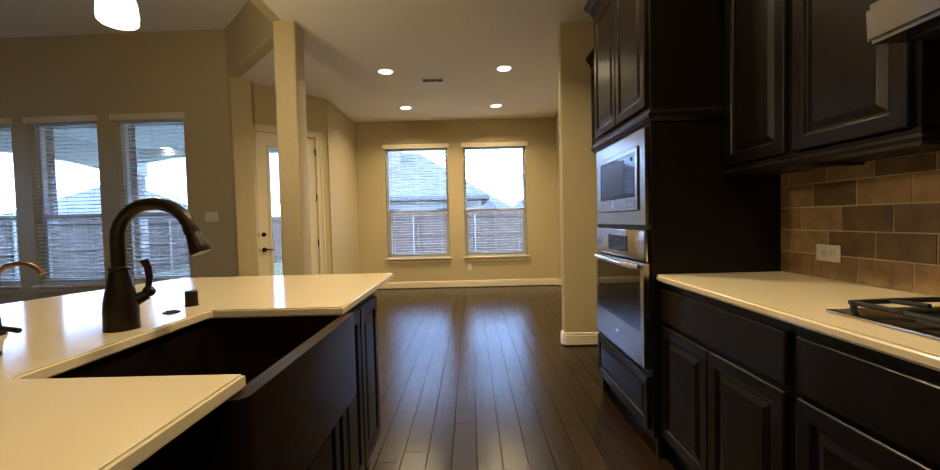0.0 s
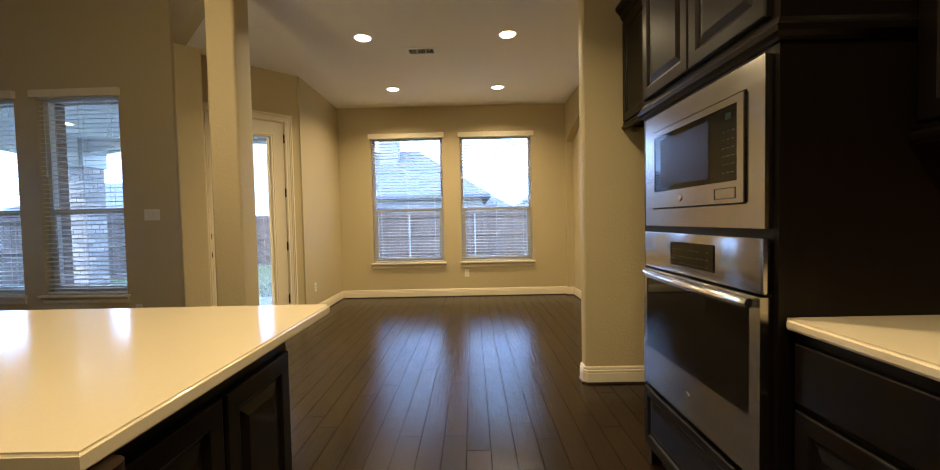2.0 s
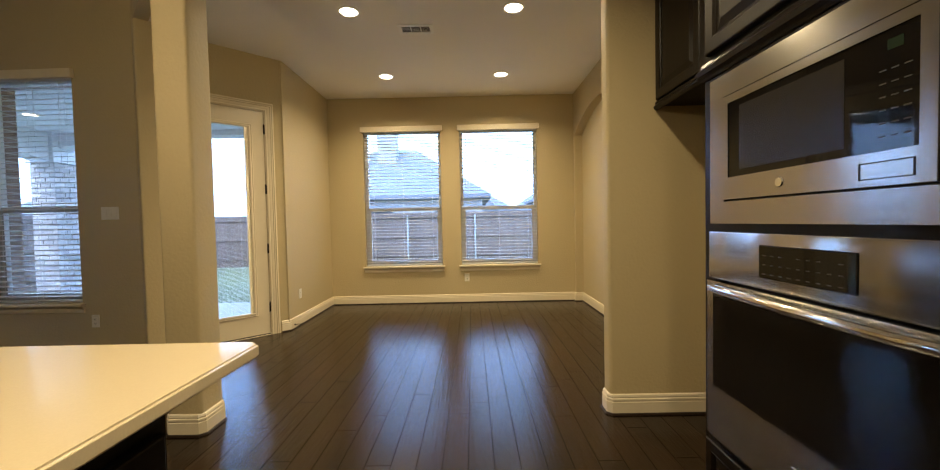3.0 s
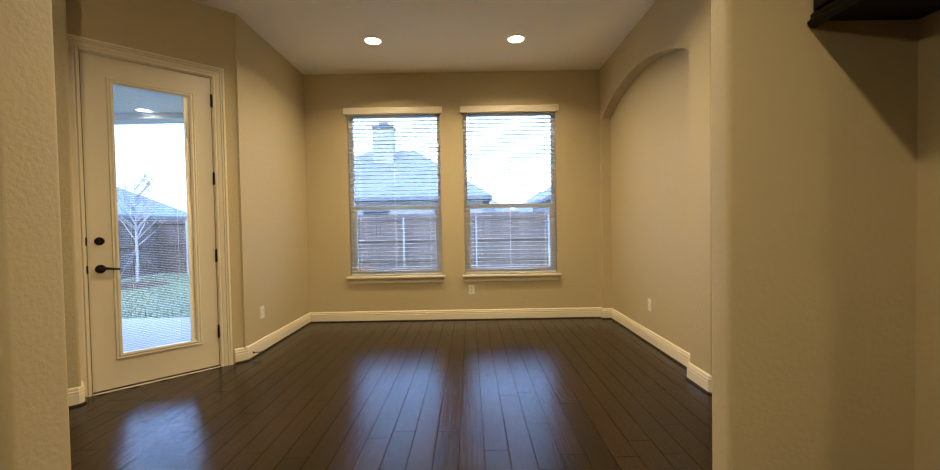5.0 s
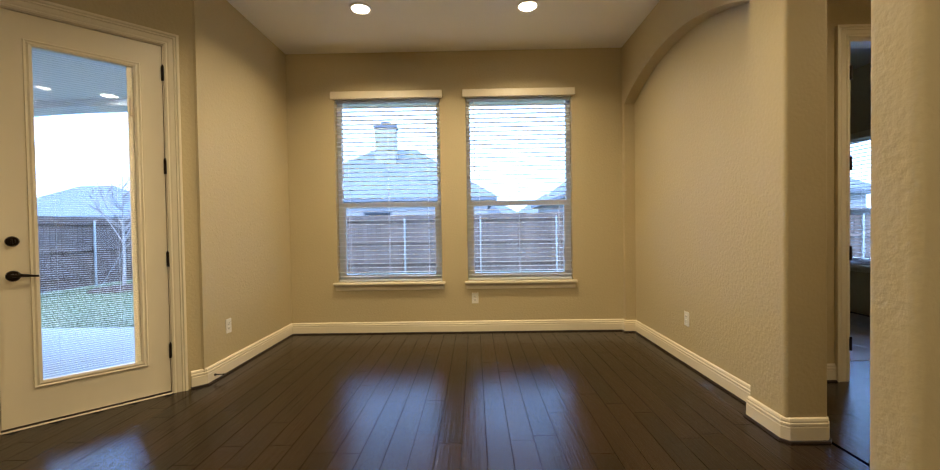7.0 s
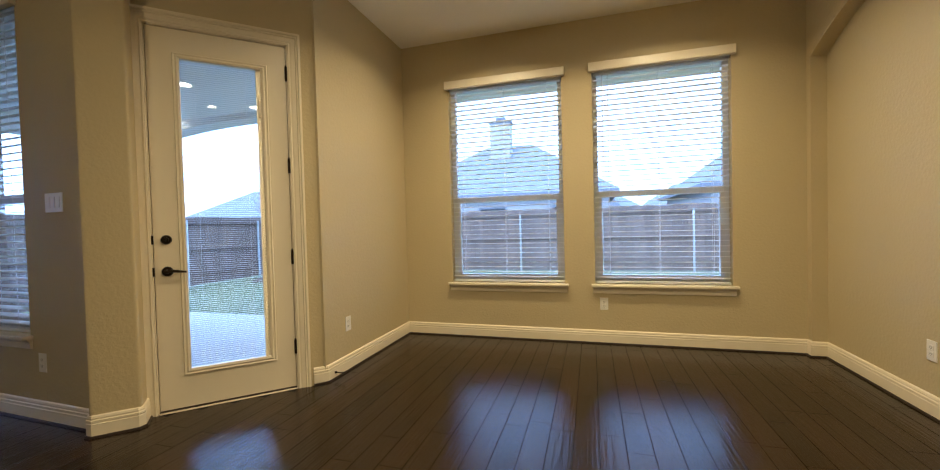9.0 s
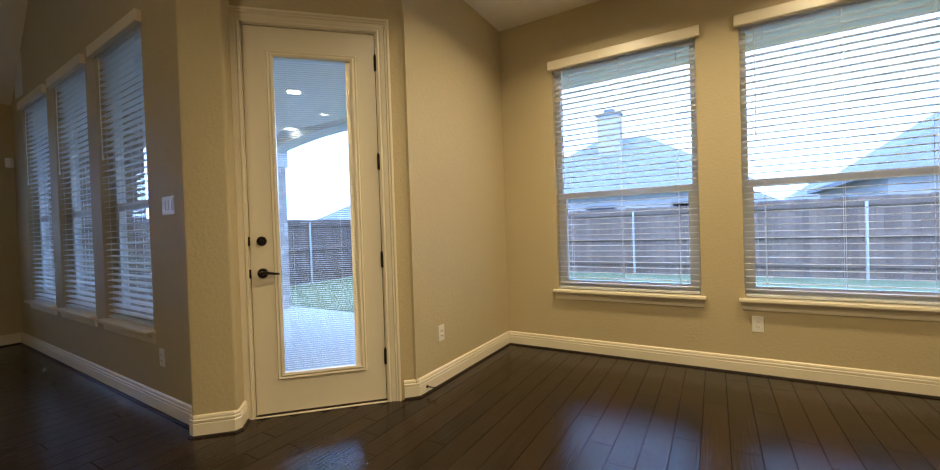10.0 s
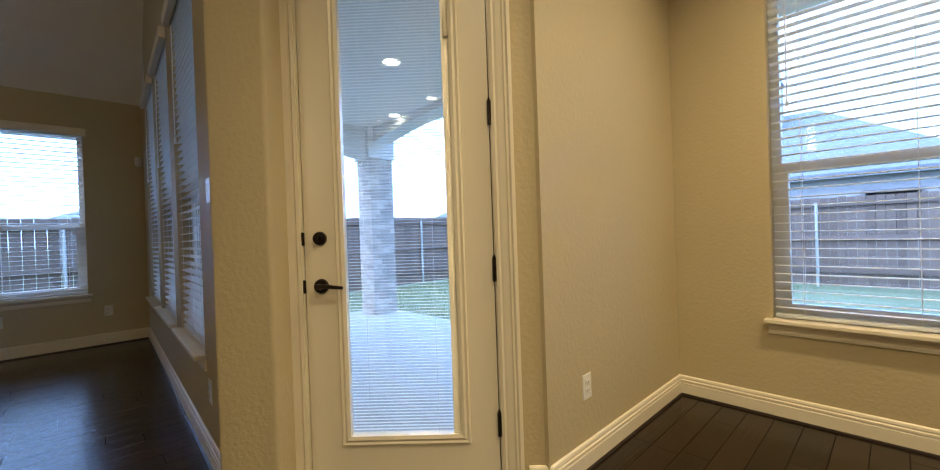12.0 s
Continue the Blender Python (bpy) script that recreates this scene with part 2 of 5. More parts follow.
def cyl(bm, c, axis, r0, length, r1=None, seg=20):
    """A tapered cylinder from c along the axis."""
    q = Vector(axis).normalized().to_track_quat("Z", "Y").to_matrix().to_4x4()
    m = Matrix.Translation(Vector(c)) @ q @ Matrix.Translation((0, 0, length / 2))
    return bmesh.ops.create_cone(bm, cap_ends=True, segments=seg, radius1=r0, radius2=r0 if r1 is None else r1, depth=length, matrix=m)


def prism(bm, pts, z0, z1):
    lo = [bm.verts.new((x, y, z0)) for x, y in pts]
    hi = [bm.verts.new((x, y, z1)) for x, y in pts]
    n = len(pts)
    bm.faces.new(lo[::-1])
    bm.faces.new(hi)
    for i in range(n):
        bm.faces.new((lo[i], lo[(i + 1) % n], hi[(i + 1) % n], hi[i]))


def rounded(pts, r, only=None, seg=5):
    """The outline pts with its corners rounded."""
    out = []
    n = len(pts)
    for i, p in enumerate(pts):
        if only is not None and i not in only:
            out.append(tuple(p))
            continue
        p, a, b = Vector(p), Vector(pts[i - 1]), Vector(pts[(i + 1) % n])
        u, v = (a - p).normalized(), (b - p).normalized()
        rr = min(r, 0.45 * (a - p).length, 0.45 * (b - p).length)
        for k in range(seg + 1):
            s = k / seg
            q = p + u * rr * (1 - s) ** 2 + v * rr * s ** 2
            out.append((q.x, q.y))
    return out


def sweep(bm, pts, profile, up=None, closed=False, flip=False):
    """A moulding: the profile (out, height) carried along plan points, mitred; out is to the right of the way."""
    n = len(pts)
    P = [Vector(p) for p in pts]
    loops = []
    for i in range(n):
        a = (P[i] - P[i - 1]).normalized() if (i > 0 or closed) else (P[1] - P[0]).normalized()
        b = (P[(i + 1) % n] - P[i]).normalized() if (i < n - 1 or closed) else a
        na, nb = Vector((a.y, -a.x)), Vector((b.y, -b.x))
        mit = na + nb
        mit = mit / max(0.2, mit.dot(na))
        loops.append([bm.verts.new((P[i].x + mit.x * d, P[i].y + mit.y * d, h)) for d, h in profile])
    k = len(profile)
    for i in range(n if closed else n - 1):
        A, B = loops[i], loops[(i + 1) % n]
        for j in range(k - 1):
            bm.faces.new((A[j], A[j + 1], B[j + 1], B[j]))
    if not closed:
        for l in (loops[0], loops[-1]):
            bm.faces.new(l)


def tube(bm, pts, r, seg=12, r_end=None):
    """A round bar along points."""
    P = [Vector(p) for p in pts]
    n = len(P)
    rings = []
    ref = None
    for i in range(n):
        d = (P[min(i + 1, n - 1)] - P[max(i - 1, 0)]).normalized()
        if ref is None:
            ref = d.orthogonal().normalized()
        ref = (ref - d * ref.dot(d)).normalized()
        side = d.cross(ref)
        rad = r if r_end is None else r + (r_end - r) * i / (n - 1)
        rings.append([bm.verts.new(P[i] + rad * (ref * math.cos(t) + side * math.sin(t))) for t in (2 * math.pi * k / seg for k in range(seg))])
    for A, B in zip(rings, rings[1:]):
        for k in range(seg):
            bm.faces.new((A[k], A[(k + 1) % seg], B[(k + 1) % seg], B[k]))
    bm.faces.new(rings[0][::-1])
    bm.faces.new(rings[-1])


def lathe(bm, c, profile, seg=24):
    """A turned shape about the upright through c; profile of (radius, height)."""
    rings = []
    for r, h in profile:
        rings.append([bm.verts.new((c[0] + r * math.cos(2 * math.pi * k / seg), c[1] + r * math.sin(2 * math.pi * k / seg), c[2] + h)) for k in range(seg)])
    for A, B in zip(rings, rings[1:]):
        for k in range(seg):
            bm.faces.new((A[k], A[(k + 1) % seg], B[(k + 1) % seg], B[k]))
    if profile[0][0] > 1e-4:
        bm.faces.new(rings[0][::-1])
    if profile[-1][0] > 1e-4:
        bm.faces.new(rings[-1])


def mesh_of(name, bm, mat, smooth=False):
    bmesh.ops.recalc_face_normals(bm, faces=bm.faces)
    me = bpy.data.meshes.new(name)
    bm.to_mesh(me)
    bm.free()
    me.materials.append(mat)
    if smooth:
        me.shade_smooth()
        me.set_sharp_from_angle(angle=radians(35))
    return me


def part(name, bm, mat, parent=None, label="", smooth=False):
    ob = new(name, mesh_of(name, bm, mat, smooth))
    if parent is not None:
        ob.parent = parent
    if label:
        tagged(ob, label)
    return ob


def thing(name, label, category, group="", kind="", m=None):
    ob = new(name)
    ob.empty_display_size = 0.05
    if m is not None:
        ob.matrix_world = m
    return tagged(ob, label, category, group, kind)


def structure(name, bm, mat, label, category, smooth=False):
    return tagged(part(name, bm, mat, None, "", smooth), label, category, "", "structure")


def panel_boxes(bm, length, z0, z1, thick, holes, m=None):
    """A wall along local x, its room face at local y = 0 and its back at y = thick, with rectangular holes (u0, u1, z0, z1)."""
    us = sorted({0, length, *[h[0] for h in holes], *[h[1] for h in holes]})
    zs = sorted({z0, z1, *[h[2] for h in holes], *[h[3] for h in holes]})
    vert = {}

    def v(i, k, j):
        if (i, k, j) not in vert:
            vert[i, k, j] = bm.verts.new((us[i], k * thick, zs[j]))
        return vert[i, k, j]

    def solid(i, j):
        if not (0 <= i < len(us) - 1 and 0 <= j < len(zs) - 1):
            return False
        u, z = (us[i] + us[i + 1]) / 2, (zs[j] + zs[j + 1]) / 2
        return not any(h[0] < u < h[1] and h[2] < z < h[3] for h in holes)

    for i in range(len(us) - 1):
        for j in range(len(zs) - 1):
            if not solid(i, j):
                continue
            for k in (0, 1):
                bm.faces.new((v(i, k, j), v(i + 1, k, j), v(i + 1, k, j + 1), v(i, k, j + 1)))
            for (di, dj), (p, q) in (((-1, 0), ((i, j), (i, j + 1))), ((1, 0), ((i + 1, j), (i + 1, j + 1))), ((0, -1), ((i, j), (i + 1, j))), ((0, 1), ((i, j + 1), (i + 1, j + 1)))):
                if not solid(i + di, j + dj):
                    bm.faces.new((v(p[0], 0, p[1]), v(q[0], 0, q[1]), v(q[0], 1, q[1]), v(p[0], 1, p[1])))
    if m is not None:
        bmesh.ops.transform(bm, matrix=m, verts=list(vert.values()))

# ---- plan ----
CEIL = 3.05
FAR_Y, NOOK_W, GR_W = 7.42, -1.81, -6.90
P1, P2, P3, P4 = (-2.632, 4.950), (-2.462, 5.120), (-2.570, 5.228), (-1.81, 5.985)
NICHE_X, KIT_X, STUB_Y = 1.815, 1.790, 3.82
NICHE_D = 0.225
SOUTH = -3.6
SILL_F, TOP_F = 0.56, 2.582
SILL_L, TOP_L = 0.53, 2.60
FAR_WINDOWS = [(-1.295, -0.150), (0.130, 1.275)]
LEFT_WINDOWS = [(-4.165, -3.280), (-5.280, -4.395), (-6.395, -5.510)]
WEST_WINDOW = (3.40, 4.64, 0.58, 2.33)

GR_X, ASKEW = -2.700, 1.86  # the great room's window wall runs slightly askew and ends behind the stub
GR_M = pose(GR_X, 5.021, 0, 0, 0, -ASKEW)
GR_Y = 5.021 + (GR_X - GR_W) * math.tan(radians(ASKEW))

# ---- walls ----
bm = bmesh.new()
panel_boxes(bm, 4.2, -0.05, CEIL + 0.1, 0.15, [(a + 2.0, b + 2.0, SILL_F, TOP_F) for a, b in FAR_WINDOWS], pose(-2.0, FAR_Y, 0))
structure("wall_north", bm, M_WALL, "tan textured wall with two tall windows", "wall")
structure("wall_nook_west", box(NOOK_W - 0.15, NOOK_W, P4[1] - 0.02, FAR_Y - 0.002, -0.05, CEIL + 0.1), M_WALL, "tan textured side wall of the nook", "wall")
DOOR_M = pose(-2.590, 5.205, 0, 0, 0, 45)
bm = bmesh.new()
panel_boxes(bm, 1.103, -0.05, CEIL + 0.1, 0.15, [(0.072, 0.908, -0.05, 2.465)], DOOR_M)
structure("wall_door", bm, M_WALL, "tan angled wall round the patio door", "wall")
bm = bmesh.new()
prism(bm, rounded([P1, P2, (P3[0] - 0.02, P3[1] + 0.02), (P1[0] - 0.17, P1[1] + 0.17)], 0.02, (0, 1)), -0.05, 3.75)
structure("wall_stub", bm, M_WALL, "short tan return wall with rounded corner", "wall", True)
bm = bmesh.new()
panel_boxes(bm, 4.45, -0.05, 3.75, 0.15, [(a - GR_X + 4.45, b - GR_X + 4.45, SILL_L, TOP_L) for a, b in LEFT_WINDOWS], GR_M @ pose(-4.45, 0, 0))
structure("wall_great_north", bm, M_WALL, "tan wall with three tall windows", "wall")
bm = bmesh.new()
panel_boxes(bm, GR_Y - SOUTH, -0.05, 3.75, 0.15, [(WEST_WINDOW[0] - SOUTH, WEST_WINDOW[1] - SOUTH, WEST_WINDOW[2], WEST_WINDOW[3])], pose(GR_W, SOUTH, 0, 0, 0, 90))
structure("wall_great_west", bm, M_WALL, "tan end wall with one window", "wall")
structure("wall_south", box(-7.05, 5.0, SOUTH - 0.15, SOUTH, -0.05, 3.75), M_WALL, "plain tan wall", "wall")
structure("wall_kitchen_east", box(KIT_X, KIT_X + 0.13, SOUTH, STUB_Y, -0.05, CEIL + 0.1), M_WALL, "tan kitchen wall behind the cabinets", "wall")
bm = bmesh.new()
prism(bm, rounded([(1.12, STUB_Y), (5.0, STUB_Y), (5.0, STUB_Y + 0.115), (1.12, STUB_Y + 0.115)], 0.022, (0, 3)), -0.05, CEIL + 0.1)
structure("wall_kitchen_end", bm, M_WALL, "tan textured wall end with rounded corners", "wall", True)
bm = bmesh.new()
prism(bm, rounded([(-1.487, 3.655), (-1.285, 3.655), (-1.285, 3.86), (-1.487, 3.86)], 0.022), -0.05, CEIL)
structure("column", bm, M_WALL, "square tan textured column with rounded corners", "column", True)


def niche_wall():
    """The wall with the arched niche, 0.11 deep; the arch is cut as a stack of thin strips."""
    bm = bmesh.new()
    y0, y1, ya, yb = 5.105, FAR_Y, 5.375, 7.355
    zs, zc = 2.43, 2.668
    x0, xn, x1 = NICHE_X, NICHE_X + 0.11, NICHE_X + NICHE_D  # face, niche back, rear face
    prism(bm, rounded([(x0, y0), (x1, y0), (x1, y1), (xn, y1), (xn, ya), (x0, ya)], 0.022, (0, 1)), -0.05, CEIL + 0.1)
    bx(bm, x0, xn, yb, y1, -0.05, CEIL + 0.1)
    h, half = zc - zs, (yb - ya) / 2
    rad = (half * half + h * h) / (2 * h)
    mid = (ya + yb) / 2
    n = 40
    top = CEIL + 0.1
    pts = [(ya + (yb - ya) * i / n) for i in range(n + 1)]
    arc = [zc - rad + math.sqrt(rad * rad - (y - mid) ** 2) for y in pts]
    lo = [bm.verts.new((x0, y, z)) for y, z in zip(pts, arc)]
    lb = [bm.verts.new((xn, y, z)) for y, z in zip(pts, arc)]
    hi = [bm.verts.new((x0, y, top)) for y in pts]
    for i in range(n):
        bm.faces.new((lo[i], lo[i + 1], hi[i + 1], hi[i]))
        bm.faces.new((lo[i], lb[i], lb[i + 1], lo[i + 1]))
    return structure("wall_niche", bm, M_WALL, "tan wall with a shallow arched niche", "wall", True)


niche_wall()

# ---- hall beyond the opening ----
structure("wall_hall_north", box(NICHE_X + NICHE_D, 2.87, 5.92, 6.04, -0.05, CEIL + 0.1), M_WALL, "tan hall wall", "wall")
structure("wall_hall_north_high", box(2.87, 3.79, 5.92, 6.04, 2.46, CEIL + 0.1), M_WALL, "tan wall above the hall doorway", "wall")
structure("wall_hall_corner", box(3.79, 5.0, 5.92, 6.04, -0.05, CEIL + 0.1), M_WALL, "tan hall wall", "wall")
bm = bmesh.new()
panel_boxes(bm, 5.5, -0.05, CEIL + 0.1, 0.15, [(0.62, 1.82, 0.6, 2.2)], pose(5.0, 9.32, 0, 0, 0, -90))
structure("wall_hall_east", bm, M_WALL, "tan hall wall with a window", "wall")
structure("wall_room_north", box(2.11, 5.15, 9.32, 9.47, -0.05, CEIL + 0.1), M_WALL, "tan wall of the room beyond", "wall")
structure("wall_room_west", box(2.04, 2.19, 7.57, 9.32, -0.05, CEIL + 0.1), M_WALL, "tan wall of the room beyond", "wall")

# ---- ceilings and headers ----
bm = bmesh.new()
prism(bm, [(-1.45, SOUTH), (5.15, SOUTH), (5.15, 9.47), (-1.95, 9.47), (-1.95, 6.15), (-2.80, 5.30), (-2.70, 5.10), (-2.593, 4.993), (-1.45, 3.855)], CEIL, CEIL + 0.10)
structure("ceiling", bm, M_CEIL, "flat painted ceiling with recessed lamps", "ceiling")
bm = bmesh.new()
prism(bm, [(-1.50, SOUTH), (-1.40, SOUTH), (-1.40, 3.88), (-2.555, 5.030), (-2.632, 4.955), (-1.50, 3.83)], CEIL - 0.003, 3.75)
structure("header", bm, M_WALL, "tan header above the column line", "wall")
bm = bmesh.new()
prof = [(-7.05, 2.72), (-6.90, 2.72), (-5.95, 3.64), (-1.46, 3.64), (-1.46, 3.80), (-7.05, 3.80)]
A = [bm.verts.new((x, SOUTH, z)) for x, z in prof]
B = [bm.verts.new((x, GR_Y + 0.1, z)) for x, z in prof]
bm.faces.new(A), bm.faces.new(B[::-1])
for i in range(len(prof)):
    j = (i + 1) % len(prof)
    bm.faces.new((A[i], A[j], B[j], B[i]))
structure("ceiling_great_room", bm, M_CEIL, "high painted ceiling sloping down to the end wall", "ceiling")

# ---- baseboards ----
BASE = [(0, 0.012), (0.016, 0.012), (0.016, 0.078), (0.0125, 0.082), (0.0125, 0.085), (0.016, 0.088), (0.016, 0.099), (0.011, 0.103), (0.011, 0.108), (0.013, 0.111), (0.010, 0.122), (0.004, 0.127), (0, 0.127)]


def baseboard(pts, closed=False):
    bm = bmesh.new()
    sweep(bm, pts, BASE, closed=closed)
    b = structure("baseboard", bm, M_TRIM, "cream moulded baseboard along the wall foot", "baseboard")
    bm = bmesh.new()
    sweep(bm, pts, [(0, 0.001), (0.026, 0.001), (0.024, 0.010), (0.0165, 0.0135), (0, 0.0135)], closed=closed)
    part("shoe_moulding", bm, M_SHOE, b, "dark stained shoe moulding")


R = 0.02
baseboard([(GR_W, SOUTH), (GR_W, GR_Y), (GR_X - 0.003, 5.0212), (P1[0] - R * 0.7, P1[1] + R * 0.7), (P1[0] + R * 0.7, P1[1] + R * 0.7), (P2[0] - R * 0.7, P2[1] - R * 0.7), (P2[0] - R * 0.7, P2[1] + R * 0.7), (P3[0] + 0.008, P3[1] - 0.008)])
baseboard([(P4[0] - 0.068, P4[1] - 0.068), P4, (NOOK_W, FAR_Y), (NICHE_X, FAR_Y), (NICHE_X, 7.355), (NICHE_X + 0.11, 7.355), (NICHE_X + 0.11, 5.375), (NICHE_X, 5.375), (NICHE_X, 5.105 + R), (NICHE_X + R, 5.105), (NICHE_X + NICHE_D - R, 5.105), (NICHE_X + NICHE_D, 5.105 + R), (NICHE_X + NICHE_D, 5.92), (2.78, 5.92)])
baseboard([(5.0, STUB_Y + 0.115), (1.12 + R, STUB_Y + 0.115), (1.12, STUB_Y + 0.115 - R), (1.12, STUB_Y + R), (1.12 + R, STUB_Y), (KIT_X, STUB_Y)])
baseboard(rounded([(-1.487, 3.655), (-1.285, 3.655), (-1.285, 3.86), (-1.487, 3.86)], 0.02, seg=1), True)


# ---- brick veneer round the window openings, outside ----
def veneer(name, length, z0, z1, holes, m, label):
    bm = bmesh.new()
    panel_boxes(bm, length, z0, z1, 0.135, holes, m @ pose(0, 0.155, 0))
    structure(name, bm, M_VENEER, label, "wall")


veneer("wall_brick_porch", 4.15, -0.28, 2.735, [(a - GR_X + 4.15 + 0.01, b - GR_X + 4.15 - 0.01, SILL_L - 0.02, TOP_L - 0.03) for a, b in LEFT_WINDOWS], GR_M @ pose(-4.15, 0, 0), "brown brick outside wall of the porch")


# ---- windows ----
def slat_mesh(width):
    bm = bmesh.new()
    n = 4
    w, t = 0.050, 0.0028
    ys = [-w / 2 + w * i / n for i in range(n + 1)]
    zs = [0.0022 * (1 - (2 * y / w) ** 2) for y in ys]
    tops = [[bm.verts.new((x, y, z + t)) for y, z in zip(ys, zs)] for x in (-width / 2, width / 2)]
    lows = [[bm.verts.new((x, y, z)) for y, z in zip(ys, zs)] for x in (-width / 2, width / 2)]
    for i in range(n):
        bm.faces.new((tops[0][i], tops[1][i], tops[1][i + 1], tops[0][i + 1]))
        bm.faces.new((lows[0][i], lows[0][i + 1], lows[1][i + 1], lows[1][i]))
    for i in (0, n):
        bm.faces.new((tops[0][i], lows[0][i], lows[1][i], tops[1][i]))
    for k in (0, 1):
        for i in range(n):
            bm.faces.new((tops[k][i], tops[k][i + 1], lows[k][i + 1], lows[k][i]))
    return mesh_of("slat", bm, M_SLAT)


def window_unit(name, m, width, z0, z1, label, rail=0.42, tilt=2.0, pitch=0.0475):
    """A double-hung window in a 0.15 wall; local x along the wall, room side at negative y, wall face at y = 0."""
    win = tagged(new(name), label, "window", "", "structure")
    win.matrix_world = m
    f, y0, y1 = 0.045, 0.085, 0.145
    zr = z0 + (z1 - z0) * rail
    bm = bmesh.new()
    bx(bm, 0, f, y0, y1, z0, z1), bx(bm, width - f, width, y0, y1, z0, z1)
    bx(bm, f, width - f, y0, y1, z0, z0 + f), bx(bm, f, width - f, y0, y1, z1 - f, z1)
    part("window_frame", bm, M_VINYL, win)
    part("meeting_rail", box(f, width - f, y0 - 0.006, y1 - 0.006, zr - 0.028, zr + 0.028, 0.004), M_VINYL, win)
    bm = bmesh.new()
    for a, b in ((f, f + 0.03), (width - f - 0.03, width - f)):
        bx(bm, a, b, y0 - 0.004, y1 - 0.02, z0 + f, zr - 0.028)
    bx(bm, f + 0.03, width - f - 0.03, y0 - 0.004, y1 - 0.02, z0 + f, z0 + f + 0.035)
    part("lower_sash", bm, M_VINYL, win)
    for a, b, dy in ((z0 + f + 0.035, zr - 0.028, 0.0), (zr + 0.028, z1 - f, 0.02)):
        g = part("pane", box(f - 0.005, width - f + 0.005, y0 + 0.012 + dy, y0 + 0.016 + dy, a - 0.005, b + 0.005), M_GLASS, win)
        g.visible_shadow = False
    bm = bmesh.new()
    bx(bm, -0.035, width + 0.035, -0.055, -0.0005, z0 - 0.022, z0 + 0.002, 0.005)
    bx(bm, 0.002, width - 0.002, -0.001, y0 + 0.01, z0 - 0.002, z0 + 0.0015)
    part("window_sill", bm, M_TRIM, win)
    bm = bmesh.new()
    sweep(bm, [(-0.02, 0.0), (width + 0.02, 0.0)], [(0, z0 - 0.085), (0.010, z0 - 0.085), (0.014, z0 - 0.07), (0.016, z0 - 0.045), (0.030, z0 - 0.023), (0, z0 - 0.023)])
    part("apron", bm, M_TRIM, win)
    # the blind hangs inside the opening and is a thing of its own
    bl = thing("window_blind", "white faux-wood horizontal blind, lowered with open slats", "blind", "window blinds", m=m)
    bm = bmesh.new()
    bx(bm, -0.03, width + 0.03, -0.042, -0.002, z1 - 0.035, z1 + 0.045, 0.006)
    part("valance", bm, M_TRIM, bl, "cream moulded valance")
    part("headrail", box(0.008, width - 0.008, 0.008, 0.06, z1 - 0.045, z1 - 0.003), M_SLAT, bl)
    part("bottom_rail", box(0.010, width - 0.010, 0.012, 0.062, z0 + 0.010, z0 + 0.028, 0.004), M_SLAT, bl)
    me = slat_mesh(width - 0.020)
    z = z0 + 0.028 + pitch * 0.7
    k = 0
    rnd = random.Random(int(1000 * (width + z0 + m.translation.x)))
    while z < z1 - 0.055:
        s = new("slat", me)
        s.parent = bl
        s.matrix_basis = pose(width / 2, 0.037, z, -tilt + rnd.uniform(-1.2, 1.2), 0, 0)
        z += pitch
        k += 1
    for u in (0.14, width / 2, width - 0.14):
        bm = bmesh.new()
        for y in (0.0105, 0.0635):
            bx(bm, u - 0.0012, u + 0.0012, y - 0.0008, y + 0.0008, z0 + 0.02, z1 - 0.04)
        part("ladder_cord", bm, M_SLAT, bl)
    bm = bmesh.new()
    tube(bm, [(0.09, -0.001, z1 - 0.05), (0.092, -0.004, z1 - 0.45), (0.09, -0.003, z1 - 0.80)], 0.0035, 8)
    cyl(bm, (0.09, -0.003, z1 - 0.80), (0, 0, -1), 0.006, 0.04, 0.008, 8)
    part("tilt_wand", bm, M_SLAT, bl)
    return win


for i, (a, b) in enumerate(FAR_WINDOWS):
    window_unit(f"window_{i + 1}", pose(a, FAR_Y, 0), b - a, SILL_F, TOP_F, "white double-hung window in the nook wall")
for i, (a, b) in enumerate(LEFT_WINDOWS):
    window_unit(f"window_{i + 3}", GR_M @ pose(a - GR_X, 0, 0), b - a, SILL_L, TOP_L, "white double-hung window onto the covered patio", tilt=-9.0)
window_unit("window_6", pose(GR_W, WEST_WINDOW[0], 0, 0, 0, 90), WEST_WINDOW[1] - WEST_WINDOW[0], WEST_WINDOW[2], WEST_WINDOW[3], "white double-hung window in the end wall", rail=0.42)
window_unit("window_7", pose(5.0, 8.70, 0, 0, 0, -90), 1.2, 0.6, 2.2, "white double-hung window of the room beyond")


